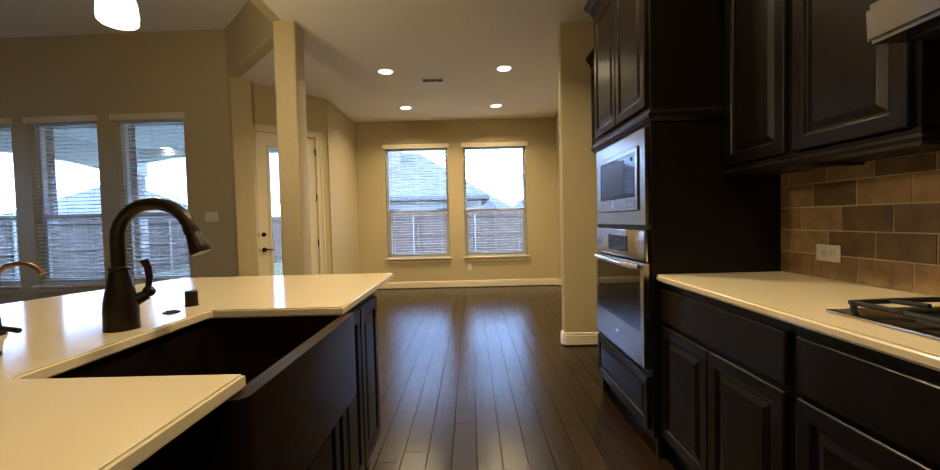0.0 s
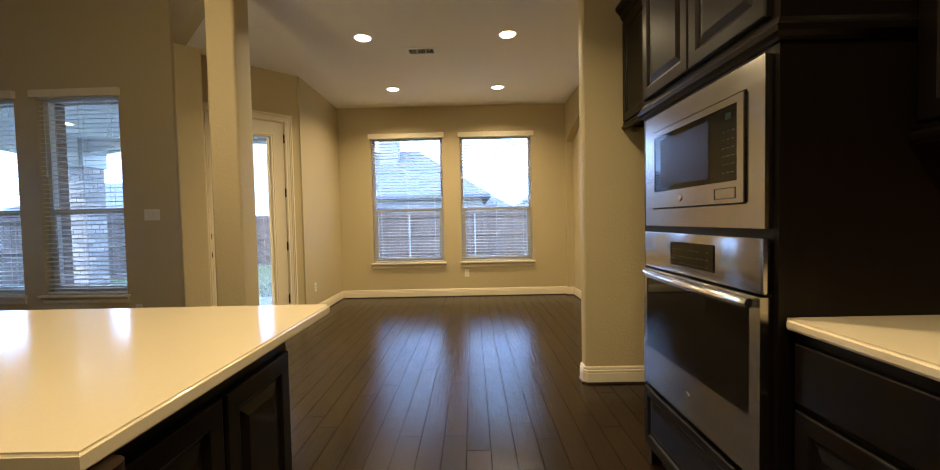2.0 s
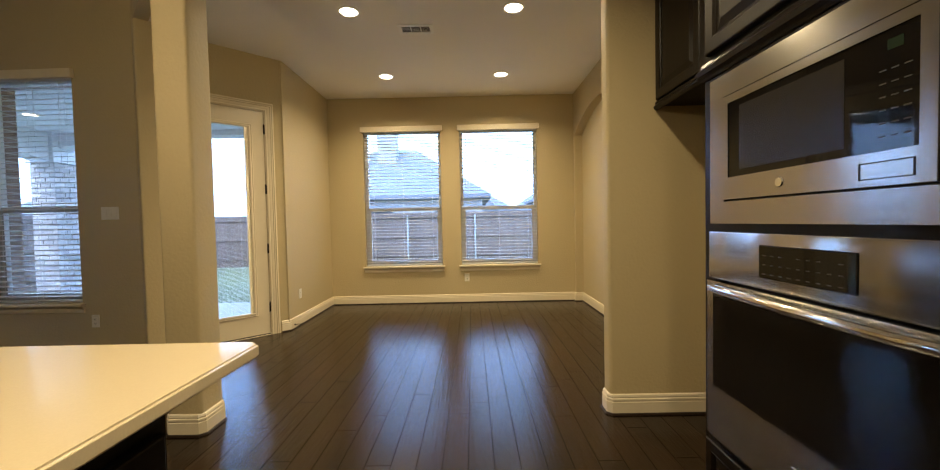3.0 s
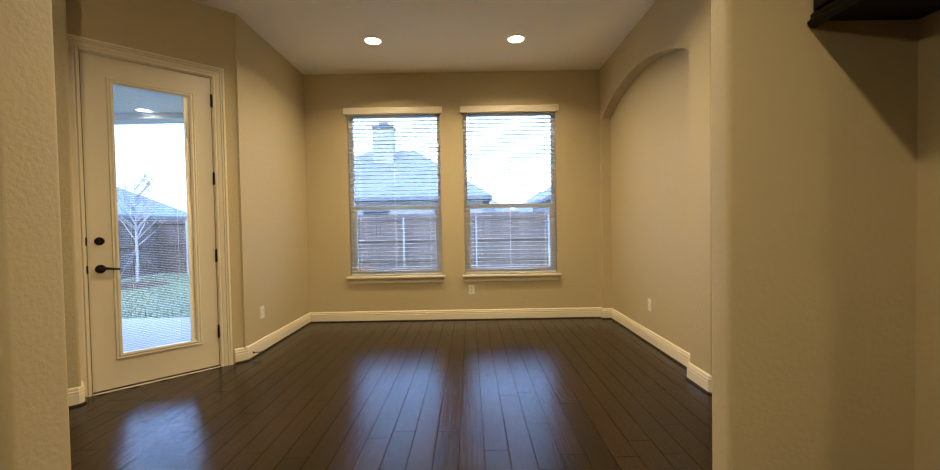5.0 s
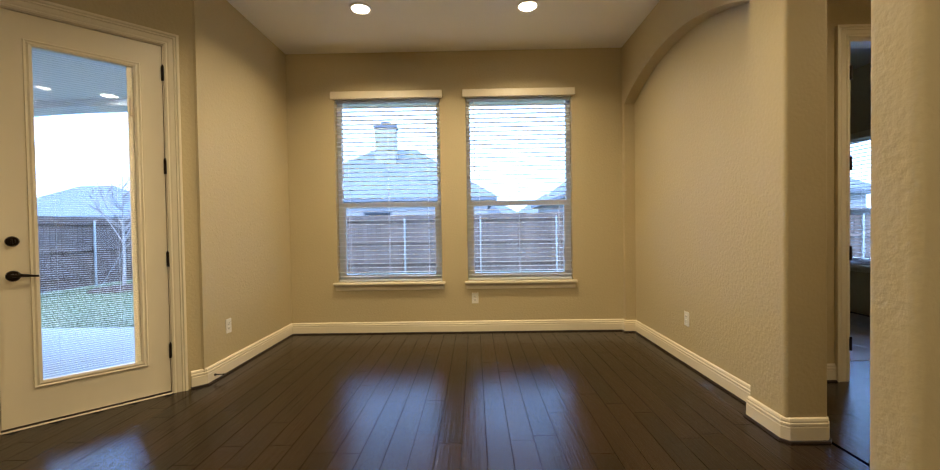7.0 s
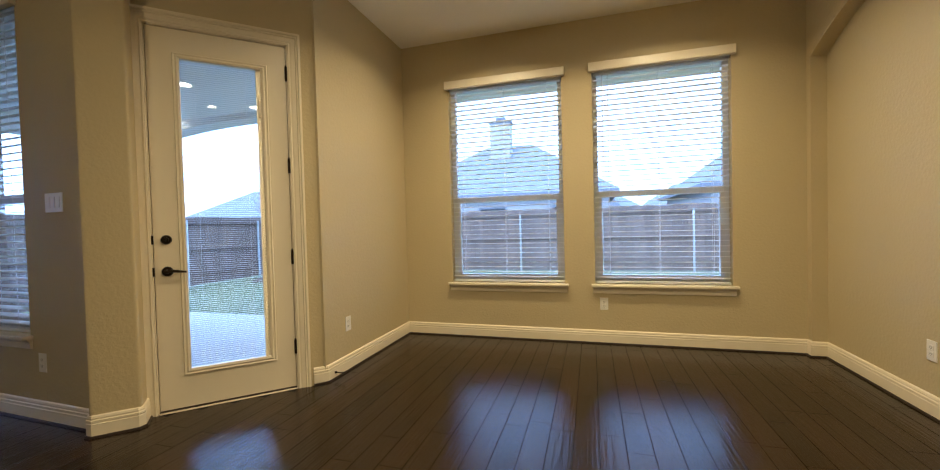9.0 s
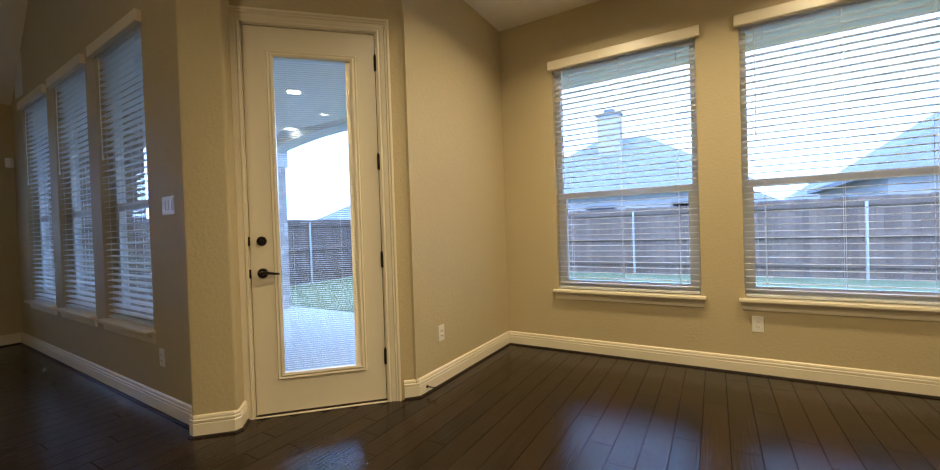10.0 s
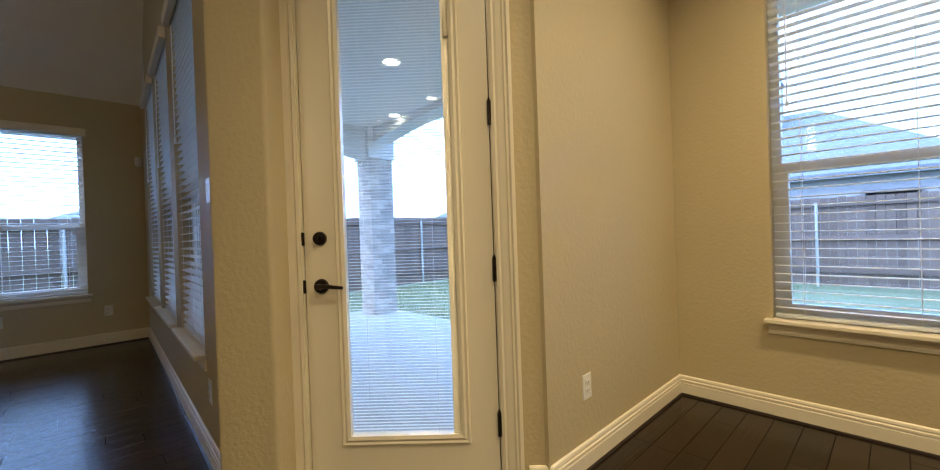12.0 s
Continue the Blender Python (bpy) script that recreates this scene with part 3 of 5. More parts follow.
# ---- patio door ----
def casing_frame(bm, u0, u1, ztop, wide=0.088):
    """A moulded casing round an opening, on the local plane y = 0, towards negative y."""
    prof = [(0.0, 0.0), (0.0, 0.012), (0.012, 0.016), (0.020, 0.010), (0.030, 0.013), (0.052, 0.015), (0.058, 0.022), (0.066, 0.018), (0.074, 0.026), (wide, 0.024), (wide, 0.0)]
    cs = []
    for u, z, su, sz in ((u0, 0.0, -1, 0), (u0, ztop, -1, 1), (u1, ztop, 1, 1), (u1, 0.0, 1, 0)):
        cs.append([bm.verts.new((u + su * d, -h, z + sz * d)) for d, h in prof])
    for A_, B_ in zip(cs, cs[1:]):
        for j in range(len(prof) - 1):
            bm.faces.new((A_[j], A_[j + 1], B_[j + 1], B_[j]))
    bm.faces.new(cs[0]), bm.faces.new(cs[-1])


def patio_door():
    d0, d1, zt = 0.092, 0.888, 2.445
    fr = tagged(new("door_frame"), "cream moulded casing of the patio door", "door frame", "", "structure")
    fr.matrix_world = DOOR_M
    bm = bmesh.new()
    casing_frame(bm, 0.082, 0.898, 2.455)
    part("casing", bm, M_TRIM, fr)
    bm = bmesh.new()
    bx(bm, 0.073, d0 - 0.004, 0.0005, 0.149, 0, 2.464), bx(bm, d1 + 0.004, 0.907, 0.0005, 0.149, 0, 2.464)
    bx(bm, d0 - 0.004, d1 + 0.004, 0.0005, 0.149, zt + 0.005, 2.464)
    part("jamb", bm, M_TRIM, fr)
    # unseen stop strips, added to keep daylight from leaking past the slab
    bm = bmesh.new()
    bx(bm, d0 - 0.0045, d0 + 0.012, 0.0515, 0.066, 0.015, zt + 0.004), bx(bm, d1 - 0.012, d1 + 0.0045, 0.0515, 0.066, 0.015, zt + 0.004)
    bx(bm, d0 + 0.012, d1 - 0.012, 0.0515, 0.066, zt - 0.012, zt + 0.0055)
    bx(bm, d0 + 0.012, d1 - 0.012, 0.0515, 0.066, 0.012, 0.032)
    part("jamb_stop", bm, M_DARKPLASTIC, fr, "dark jamb stop added behind the door to block light gaps")
    part("threshold", box(d0 - 0.004, d1 + 0.004, -0.004, 0.149, 0.0005, 0.014, 0.003), M_SHOE, fr, "dark bronze threshold")
    part("threshold_edge", box(d0 - 0.004, d1 + 0.004, -0.016, -0.0045, 0.0005, 0.009, 0.002), M_TRIM, fr, "pale painted threshold edge")
    dr = thing("door_1", "cream full-glass patio door with enclosed blinds, closed", "door", m=DOOR_M)
    g0, g1, gz0, gz1 = d0 + 0.168, d1 - 0.155, 0.262, 2.262
    y0, y1 = 0.006, 0.050
    bm = bmesh.new()
    panel_boxes(bm, d1 - d0, 0.018, zt, y1 - y0, [(g0 - d0, g1 - d0, gz0, gz1)], pose(d0, y0, 0))
    part("slab", bm, M_TRIM, dr)
    bm = bmesh.new()
    prof = [(-0.004, 0.0), (-0.004, 0.010), (0.010, 0.014), (0.020, 0.008), (0.030, 0.012), (0.036, 0.0)]
    loops = []
    for u, z, su, sz in ((g0, gz0, -1, -1), (g0, gz1, -1, 1), (g1, gz1, 1, 1), (g1, gz0, 1, -1)):
        loops.append([bm.verts.new((u + su * a, y0 - h, z + sz * a)) for a, h in prof])
    for i in range(4):
        A_, B_ = loops[i], loops[(i + 1) % 4]
        for j in range(len(prof) - 1):
            bm.faces.new((A_[j], A_[j + 1], B_[j + 1], B_[j]))
    part("glass_moulding", bm, M_TRIM, dr)
    for y in (0.012, 0.040):
        g = part("pane", box(g0 - 0.003, g1 + 0.003, y, y + 0.004, gz0 - 0.003, gz1 + 0.003), M_GLASS, dr)
        g.visible_shadow = False
    bm = bmesh.new()
    z = gz0 + 0.02
    while z < gz1 - 0.02:
        bx(bm, g0 + 0.006, g1 - 0.040, 0.0225, 0.0335, z, z + 0.0007)
        z += 0.0135
    for u in (g0 + 0.08, g1 - 0.10):
        bx(bm, u, u + 0.001, 0.027, 0.028, gz0, gz1)
    tagged(part("enclosed_blind", bm, M_SLAT, dr, "fine white slats sealed between the panes"), kind="stuff")
    part("blind_track", box(g1 - 0.036, g1 + 0.002, 0.0165, 0.0385, gz0 - 0.002, gz1 + 0.002), M_TRIM, dr, "cream side track of the sealed blind")
    part("blind_slider", box(g1 - 0.024, g1 - 0.006, 0.001, 0.0118, 1.93, 2.05, 0.003), M_TRIM, dr)
    # lever, deadbolt and latch plates
    ux = d0 + 0.066
    bm = bmesh.new()
    cyl(bm, (ux, y0, 1.105), (0, -1, 0), 0.030, 0.012, 0.026)
    cyl(bm, (ux, y0 - 0.012, 1.105), (0, -1, 0), 0.016, 0.010)
    bx(bm, ux - 0.003, ux + 0.003, y0 - 0.036, y0 - 0.020, 1.090, 1.120, 0.002)
    part("deadbolt", bm, M_BRONZE, dr, "oil-rubbed bronze deadbolt", True)
    bm = bmesh.new()
    cyl(bm, (ux, y0, 0.903), (0, -1, 0), 0.032, 0.012, 0.028)
    cyl(bm, (ux, y0 - 0.012, 0.903), (0, -1, 0), 0.013, 0.03)
    tube(bm, [(ux - 0.008, y0 - 0.045, 0.905), (ux + 0.03, y0 - 0.047, 0.908), (ux + 0.07, y0 - 0.045, 0.902), (ux + 0.105, y0 - 0.042, 0.898)], 0.011, 10, 0.006)
    part("door_handle", bm, M_BRONZE, dr, "oil-rubbed bronze lever", True)
    for z in (1.105, 0.903):
        bm = bmesh.new()
        bx(bm, d0 - 0.010, d0 + 0.001, -0.002, 0.010, z - 0.028, z + 0.028, 0.002)
        part("strike_plate", bm, M_BRONZE, dr)
    for z in (0.305, 0.952, 1.603, 2.255):
        bm = bmesh.new()
        cyl(bm, (d1 + 0.002, -0.004, z - 0.05), (0, 0, 1), 0.0085, 0.10, seg=12)
        cyl(bm, (d1 + 0.002, -0.004, z + 0.05), (0, 0, 1), 0.006, 0.012, 0.003, 10)
        part("hinge", bm, M_BRONZE, dr, "oil-rubbed bronze hinge")


patio_door()


# ---- ceiling lamps and vent ----
def can_light(x, y, z, power, glowing, name="ceiling_light", label="recessed can lamp with a white trim ring, lit"):
    t = thing(name, label, "ceiling lamp", "recessed ceiling lamps", m=pose(x, y, z))
    bm = bmesh.new()
    lathe(bm, (0, 0, 0), [(0.098, -0.001), (0.098, -0.006), (0.090, -0.010), (0.078, -0.009), (0.076, -0.001)], 32)
    part("trim_ring", bm, M_VENT, t, "", True)
    bm = bmesh.new()
    lathe(bm, (0, 0, 0), [(0.0761, -0.002), (0.060, -0.006), (0.03, -0.009), (0.0, -0.010)], 32)
    part("lens", bm, glowing, t, "glowing frosted lens", True)
    if power:
        can_lamp(x, y, z - 0.022, power)
    return t


for x, y in ((-0.738, 4.945), (0.693, 4.940), (-0.746, 6.530), (0.696, 6.545)):
    can_light(x, y, CEIL, CAN_POWER * 0.95, M_GLOW)
for x, y, k in ((0.45, 2.45, 1.12), (0.50, 0.95, 0.95), (0.50, -1.6, 0.7)):
    can_light(x, y, CEIL, CAN_POWER * k, M_GLOW)
# assumed hall lamp, never in view, added to light the hall
can_light(3.2, 4.55, CEIL, CAN_POWER * 0.6, M_GLOW)

vent = thing("ceiling_vent", "small white metal ceiling air register", "vent", m=pose(-0.20, 5.29, CEIL))
bm = bmesh.new()
for a, b, c, d in ((-0.165, 0.165, -0.095, -0.062), (-0.165, 0.165, 0.062, 0.095), (-0.165, -0.132, -0.062, 0.062), (0.132, 0.165, -0.062, 0.062), (-0.050, -0.042, -0.062, 0.062), (0.042, 0.050, -0.062, 0.062)):
    bx(bm, a, b, c, d, -0.010, -0.0005)
part("frame", bm, M_VENT, vent)
# black sheet painted in for the shade of the duct behind the slats
part("duct_shade", box(-0.133, 0.133, -0.063, 0.063, -0.003, -0.001), M_DUCT_SHADE, vent)
me = mesh_of("slat", box(-0.04, 0.04, -0.0085, 0.0085, -0.001, 0.001), M_VENT)
for xx in (-0.091, 0.0, 0.091):
    for k in range(5):
        s = new("slat", me)
        s.parent = vent
        s.matrix_basis = pose(xx, -0.050 + 0.025 * k, -0.0065, 22, 0, 0)


# ---- switches and outlets ----
def wall_plate(name, m, w, h, gangs, kind, label, category):
    """A cover plate on local y = 0 facing negative y."""
    t = thing(name, label, category, m=m)
    part("plate", box(-w / 2, w / 2, -0.006, -0.0005, -h / 2, h / 2, 0.002), M_PLATE, t)
    for g in range(gangs):
        u = (g - (gangs - 1) / 2) * 0.046
        if kind == "rocker":
            r = part("rocker", box(u - 0.0165, u + 0.0165, -0.010, -0.0055, -0.033, 0.033, 0.002), M_PLATE, t)
        else:
            for dz in (-0.019, 0.019):
                part("socket", box(u - 0.0165, u + 0.0165, -0.008, -0.0055, dz - 0.0145, dz + 0.0145, 0.002), M_PLATE, t)
                bm = bmesh.new()
                bx(bm, u - 0.008, u - 0.0055, -0.0085, -0.0078, dz - 0.004, dz + 0.006)
                bx(bm, u + 0.0055, u + 0.008, -0.0085, -0.0078, dz - 0.004, dz + 0.006)
                bx(bm, u - 0.002, u + 0.002, -0.0085, -0.0078, dz - 0.010, dz - 0.006)
                part("slots", bm, M_SLOT, t)
    return t


OUT = "white plastic wall outlet"
wall_plate("light_switch", GR_M @ pose(-0.277, 0, 1.347), 0.165, 0.115, 3, "rocker", "white three-gang rocker switch plate beside the windows", "switch")
wall_plate("wall_outlet", GR_M @ pose(-0.462, 0, 0.366), 0.072, 0.116, 1, "outlet", OUT + " under the window wall", "outlet")
wall_plate("wall_outlet", pose(0.205, FAR_Y, 0.375), 0.072, 0.116, 1, "outlet", OUT + " below and between the windows", "outlet")
wall_plate("wall_outlet", pose(NOOK_W, 6.27, 0.375, 0, 0, 90), 0.072, 0.116, 1, "outlet", OUT + " on the nook side wall", "outlet")
wall_plate("wall_outlet", pose(NICHE_X + 0.11, 6.30, 0.375, 0, 0, -90), 0.072, 0.116, 1, "outlet", OUT + " inside the niche", "outlet")
wall_plate("wall_outlet", pose(GR_W, 4.80, 0.376, 0, 0, 90), 0.072, 0.116, 1, "outlet", OUT + " on the end wall", "outlet")
wall_plate("cable_plate", pose(GR_W, 3.98, 0.376, 0, 0, 90), 0.072, 0.116, 1, "outlet", OUT + " beneath the end window", "outlet")

sensor = thing("motion_detector", "small white motion detector in the corner of the walls", "sensor", m=pose(-6.82, GR_Y - 0.05, 2.05, 0, 0, 40))
part("housing", box(-0.03, 0.03, -0.03, 0.025, -0.055, 0.055, 0.012), M_PLATE, sensor, "", True)

stop = thing("door_stop", "small bronze door stop on the baseboard", "door stop", m=pose(NOOK_W + 0.016, 6.06, 0.05))
bm = bmesh.new()
cyl(bm, (0, 0, 0), (1, 0, 0), 0.010, 0.006)
tube(bm, [(0.005, 0, 0), (0.035, 0, 0.002), (0.065, 0, 0.002)], 0.004, 8)
part("spring", bm, M_BRONZE, stop)
bm = bmesh.new()
cyl(bm, (0.063, 0, 0.002), (1, 0, 0), 0.007, 0.014)
part("rubber_tip", bm, M_DARKPLASTIC, stop)

# ---- hall doorway ----
hf = tagged(new("hall_door_frame"), "cream moulded casing of the hall doorway", "door frame", "", "structure")
hf.matrix_world = pose(2.87, 5.92, 0)
bm = bmesh.new()
casing_frame(bm, 0.0, 0.92, 2.44)
part("casing", bm, M_TRIM, hf)
bm = bmesh.new()
bx(bm, 0.001, 0.02, 0.001, 0.119, 0, 2.44), bx(bm, 0.90, 0.919, 0.001, 0.119, 0, 2.44), bx(bm, 0.02, 0.90, 0.001, 0.119, 2.42, 2.459)
part("jamb", bm, M_TRIM, hf)
for z in (0.27, 0.92, 1.56, 2.20):
    bm = bmesh.new()
    cyl(bm, (0.024, 0.0, z - 0.05), (0, 0, 1), 0.009, 0.10, seg=10)
    part("hinge", bm, M_BRONZE, hf)
hd = thing("hall_door", "cream panel door, open into the far room", "door", m=pose(2.895, 6.05, 0, 0, 0, 92))
part("slab", box(0, 0.86, -0.045, 0.0, 0.012, 2.41, 0.002), M_TRIM, hd)
hc2 = thing("hall_closet_door", "cream hall door folded back flat against the wall", "door", m=pose(2.08, 5.875, 0))
part("slab", box(0, 0.555, -0.045, 0.0, 0.012, 2.41, 0.002), M_TRIM, hc2)
for z in (0.27, 0.92, 1.56, 2.20):
    bm = bmesh.new()
    cyl(bm, (0.556, -0.046, z - 0.05), (0, 0, 1), 0.009, 0.10, seg=10)
    part("hinge", bm, M_BRONZE, hc2, "dark bronze hinge")


# ---- kitchen ----
def raised_panel(bm, u0, u1, z0, z1, y=0.0, t=0.020, rail=0.058, flat=False):
    """A framed cabinet front with a raised field; its back at y, its face towards negative y."""
    if flat:
        steps = [(0.0, t - 0.004), (0.004, t), (0.010, t)]
    else:
        steps = [(0.0, t - 0.005), (0.003, t - 0.001), (0.006, t), (rail - 0.010, t), (rail - 0.004, t - 0.003), (rail, t - 0.009), (rail + 0.006, t - 0.010), (rail + 0.030, t - 0.003), (rail + 0.034, t - 0.002)]
    loops = [[bm.verts.new(v) for v in ((u0, y, z0), (u1, y, z0), (u1, y, z1), (u0, y, z1))]]
    for d, h in steps:
        loops.append([bm.verts.new(v) for v in ((u0 + d, y - h, z0 + d), (u1 - d, y - h, z0 + d), (u1 - d, y - h, z1 - d), (u0 + d, y - h, z1 - d))])
    for A_, B_ in zip(loops, loops[1:]):
        for i in range(4):
            bm.faces.new((A_[i], A_[(i + 1) % 4], B_[(i + 1) % 4], B_[i]))
    bm.faces.new(loops[-1])


def front(parent, name, u0, u1, z0, z1, rail=0.058, flat=False):
    bm = bmesh.new()
    raised_panel(bm, u0, u1, z0, z1, -0.001, rail=rail, flat=flat)
    return part(name, bm, M_CAB, parent)


def crown(parent, pts, z, mat=None):
    bm = bmesh.new()
    sweep(bm, pts, [(0, z), (0.008, z), (0.010, z + 0.015), (0.022, z + 0.03), (0.030, z + 0.055), (0.055, z + 0.08), (0.060, z + 0.095), (0.060, z + 0.11), (0, z + 0.11)])
    part("crown", bm, mat or M_CAB, parent)


def light_rail(parent, pts, z):
    bm = bmesh.new()
    sweep(bm, pts, [(0, z), (0.010, z), (0.022, z + 0.010), (0.024, z + 0.022), (0.012, z + 0.034), (0.014, z + 0.045), (0.004, z + 0.055), (0, z + 0.055)])
    part("light_rail", bm, M_CAB, parent)


# oven tower, front towards -x; local x runs towards the camera's start
TX, TY0, TW = 1.166, 2.835, 0.872
TOWER_M = pose(TX, TY0, 0, 0, 0, -90)
tower = thing("oven_cabinet", "tall espresso wood cabinet housing microwave and wall oven", "cabinet", m=TOWER_M)
D = KIT_X - TX - 0.004
for a in (0, TW - 0.02):
    part("side_panel", box(a, a + 0.02, 0, D, 0.0, 2.62), M_CAB, tower)
part("back_panel", box(0.02, TW - 0.02, D - 0.012, D, 0.10, 2.62), M_CABIN, tower)
for z in (0.10, 0.44, 1.160, 1.68, 2.60):
    part("shelf", box(0.02, TW - 0.02, 0.02, D - 0.012, z - 0.008, z + 0.008), M_CABIN, tower)
bm = bmesh.new()
panel_boxes(bm, TW, 0.10, 2.62, 0.018, [(0.095, TW - 0.045, 0.455, 1.145), (0.095, TW - 0.045, 1.195, 1.645)], pose(0, -0.018, 0))
part("face_frame", bm, M_CAB, tower)
part("toe_kick", box(0.02, TW - 0.02, 0.05, 0.065, 0, 0.10), M_CABIN, tower)
for a, b in ((0.030, TW / 2 - 0.004), (TW / 2 + 0.004, TW - 0.030)):
    bm = bmesh.new()
    raised_panel(bm, a, b, 1.765, 2.585, -0.019)
    part("door", bm, M_CAB, tower)
bm = bmesh.new()
raised_panel(bm, 0.03, TW - 0.03, 0.135, 0.405, -0.019, rail=0.045)
part("drawer", bm, M_CAB, tower)
bm = bmesh.new()
sweep(bm, [(0, D), (0, -0.018), (TW, -0.018), (TW, D)][::1], [(0, 1.685), (0.006, 1.685), (0.012, 1.695), (0.022, 1.705), (0.024, 1.722), (0.010, 1.735), (0.006, 1.748), (0, 1.748)])
part("band_moulding", bm, M_CAB, tower)
crown(tower, [(0, D), (0, -0.018), (TW, -0.018), (TW, D)], 2.60)

# wall oven
oven = thing("wall_oven", "stainless steel built-in wall oven with black glass door", "oven", m=TOWER_M)
O0, O1, OY = 0.073, TW - 0.020, -0.020
bm = bmesh.new()
bx(bm, O0 + 0.03, O1 - 0.03, 0.0, 0.55, 0.460, 1.14)
part("body", bm, M_DARKPLASTIC, oven)
bm = bmesh.new()
bx(bm, O0, O1, OY - 0.030, OY - 0.001, 0.991, 1.152, 0.006)
part("control_panel", bm, M_STEEL, oven, "brushed steel control panel", True)
U = (O0 + O1) / 2
disp = part("display", box(U - 0.135, U + 0.165, OY - 0.034, OY - 0.029, 1.025, 1.118, 0.003), M_BLACKGLASS, oven, "black glass touch display")
for r in range(3):
    for c in range(9):
        if r == 2 and c % 4 == 3:
            continue
        part("legend", box(U - 0.118 + c * 0.030, U - 0.106 + c * 0.030, OY - 0.0348, OY - 0.0338, 1.036 + r * 0.026, 1.0385 + r * 0.026), M_LEGEND, oven)
bm = bmesh.new()
panel_boxes(bm, O1 - O0, 0.448, 0.984, 0.034, [(0.035, O1 - O0 - 0.045, 0.625, 0.945)], pose(O0, OY - 0.035, 0))
door_o = part("door", bm, M_STEEL, oven, "brushed steel oven door")
part("door_glass", box(O0 + 0.036, O1 - 0.046, OY - 0.033, OY - 0.010, 0.626, 0.944), M_BLACKGLASS, door_o, "black oven glass")
bm = bmesh.new()
hy = OY - 0.052
tube(bm, [(O0 + 0.045, hy + 0.006, 0.963), (O0 + 0.12, hy - 0.006, 0.963), (U, hy - 0.012, 0.963), (O1 - 0.12, hy - 0.006, 0.963), (O1 - 0.030, hy + 0.006, 0.963)], 0.0145, 14)
for u in (O0 + 0.060, O1 - 0.045):
    cyl(bm, (u, OY - 0.034, 0.963), (0, -1, 0), 0.010, 0.02)
part("handle", bm, M_CHROME, oven, "polished bar handle", True)
bm = bmesh.new()
cyl(bm, (U, OY - 0.035, 0.535), (0, -1, 0), 0.016, 0.003, 0.014)
part("badge", bm, M_CHROME, oven, "round chrome badge", True)

# microwave
mw = thing("microwave", "stainless steel built-in microwave with trim kit", "microwave", m=TOWER_M)
bm = bmesh.new()
panel_boxes(bm, O1 - O0, 1.178, 1.662, 0.022, [(0.075, O1 - O0 - 0.075, 1.250, 1.590)], pose(O0, OY - 0.023, 0))
part("trim_kit", bm, M_STEEL, mw, "brushed steel trim frame")
part("body", box(O0 + 0.078, O1 - 0.078, OY - 0.004, 0.45, 1.253, 1.587), M_DARKPLASTIC, mw)
bm = bmesh.new()
panel_boxes(bm, O1 - O0 - 0.158, 1.256, 1.584, 0.026, [(0.030, O1 - O0 - 0.158 - 0.030, 1.325, 1.560)], pose(O0 + 0.079, OY - 0.031, 0))
mdoor = part("door", bm, M_STEEL, mw, "brushed steel door frame")
part("door_glass", box(O0 + 0.110, O1 - 0.110, OY - 0.0285, OY - 0.006, 1.326, 1.559), M_BLACKGLASS, mdoor, "black microwave glass")
part("window_mesh", box(O0 + 0.163, O1 - 0.263, OY - 0.0292, OY - 0.0286, 1.345, 1.540), material("microwave_mesh", (0.013, 0.0115, 0.010), 0.25, spec=0.3), mdoor)
for r in range(6):
    for c in range(3):
        part("key", box(O1 - 0.186 + c * 0.024, O1 - 0.172 + c * 0.024, OY - 0.0292, OY - 0.0286, 1.352 + r * 0.026, 1.3545 + r * 0.026), M_LEGEND, mw)
part("clock", box(O1 - 0.170, O1 - 0.140, OY - 0.0292, OY - 0.0286, 1.520, 1.540), material("clock_green", (0.006, 0.016, 0.008), 0.3, spec=0.2), mw)
bm = bmesh.new()
panel_boxes(bm, 0.11, 1.270, 1.305, 0.002, [(0.002, 0.108, 1.272, 1.303)], pose(O1 - 0.225, OY - 0.0325, 0))
part("release_button", bm, M_DARKPLASTIC, mw)
bm = bmesh.new()
cyl(bm, (U - 0.06, OY - 0.031, 1.290), (0, -1, 0), 0.014, 0.003, 0.012)
part("badge", bm, M_CHROME, mw, "round chrome badge", True)

# cabinet over the refrigerator space
FX = 1.42
fc = thing("fridge_cabinet", "espresso wall cabinet over the empty refrigerator space", "cabinet", m=pose(FX, STUB_Y - 0.003, 0, 0, 0, -90))
FW = STUB_Y - TY0 - 0.006
part("body", box(0, FW, 0, KIT_X - FX - 0.003, 1.87, 2.62), M_CAB, fc)
for a, b in ((0.02, FW / 2 - 0.003), (FW / 2 + 0.003, FW - 0.02)):
    front(fc, "door", a, b, 1.90, 2.59)
light_rail(fc, [(0, 0), (FW, 0)], 1.845)
crown(fc, [(0, 0), (FW, 0)], 2.60)


# base cabinets
BX = 1.195
CT = 0.932


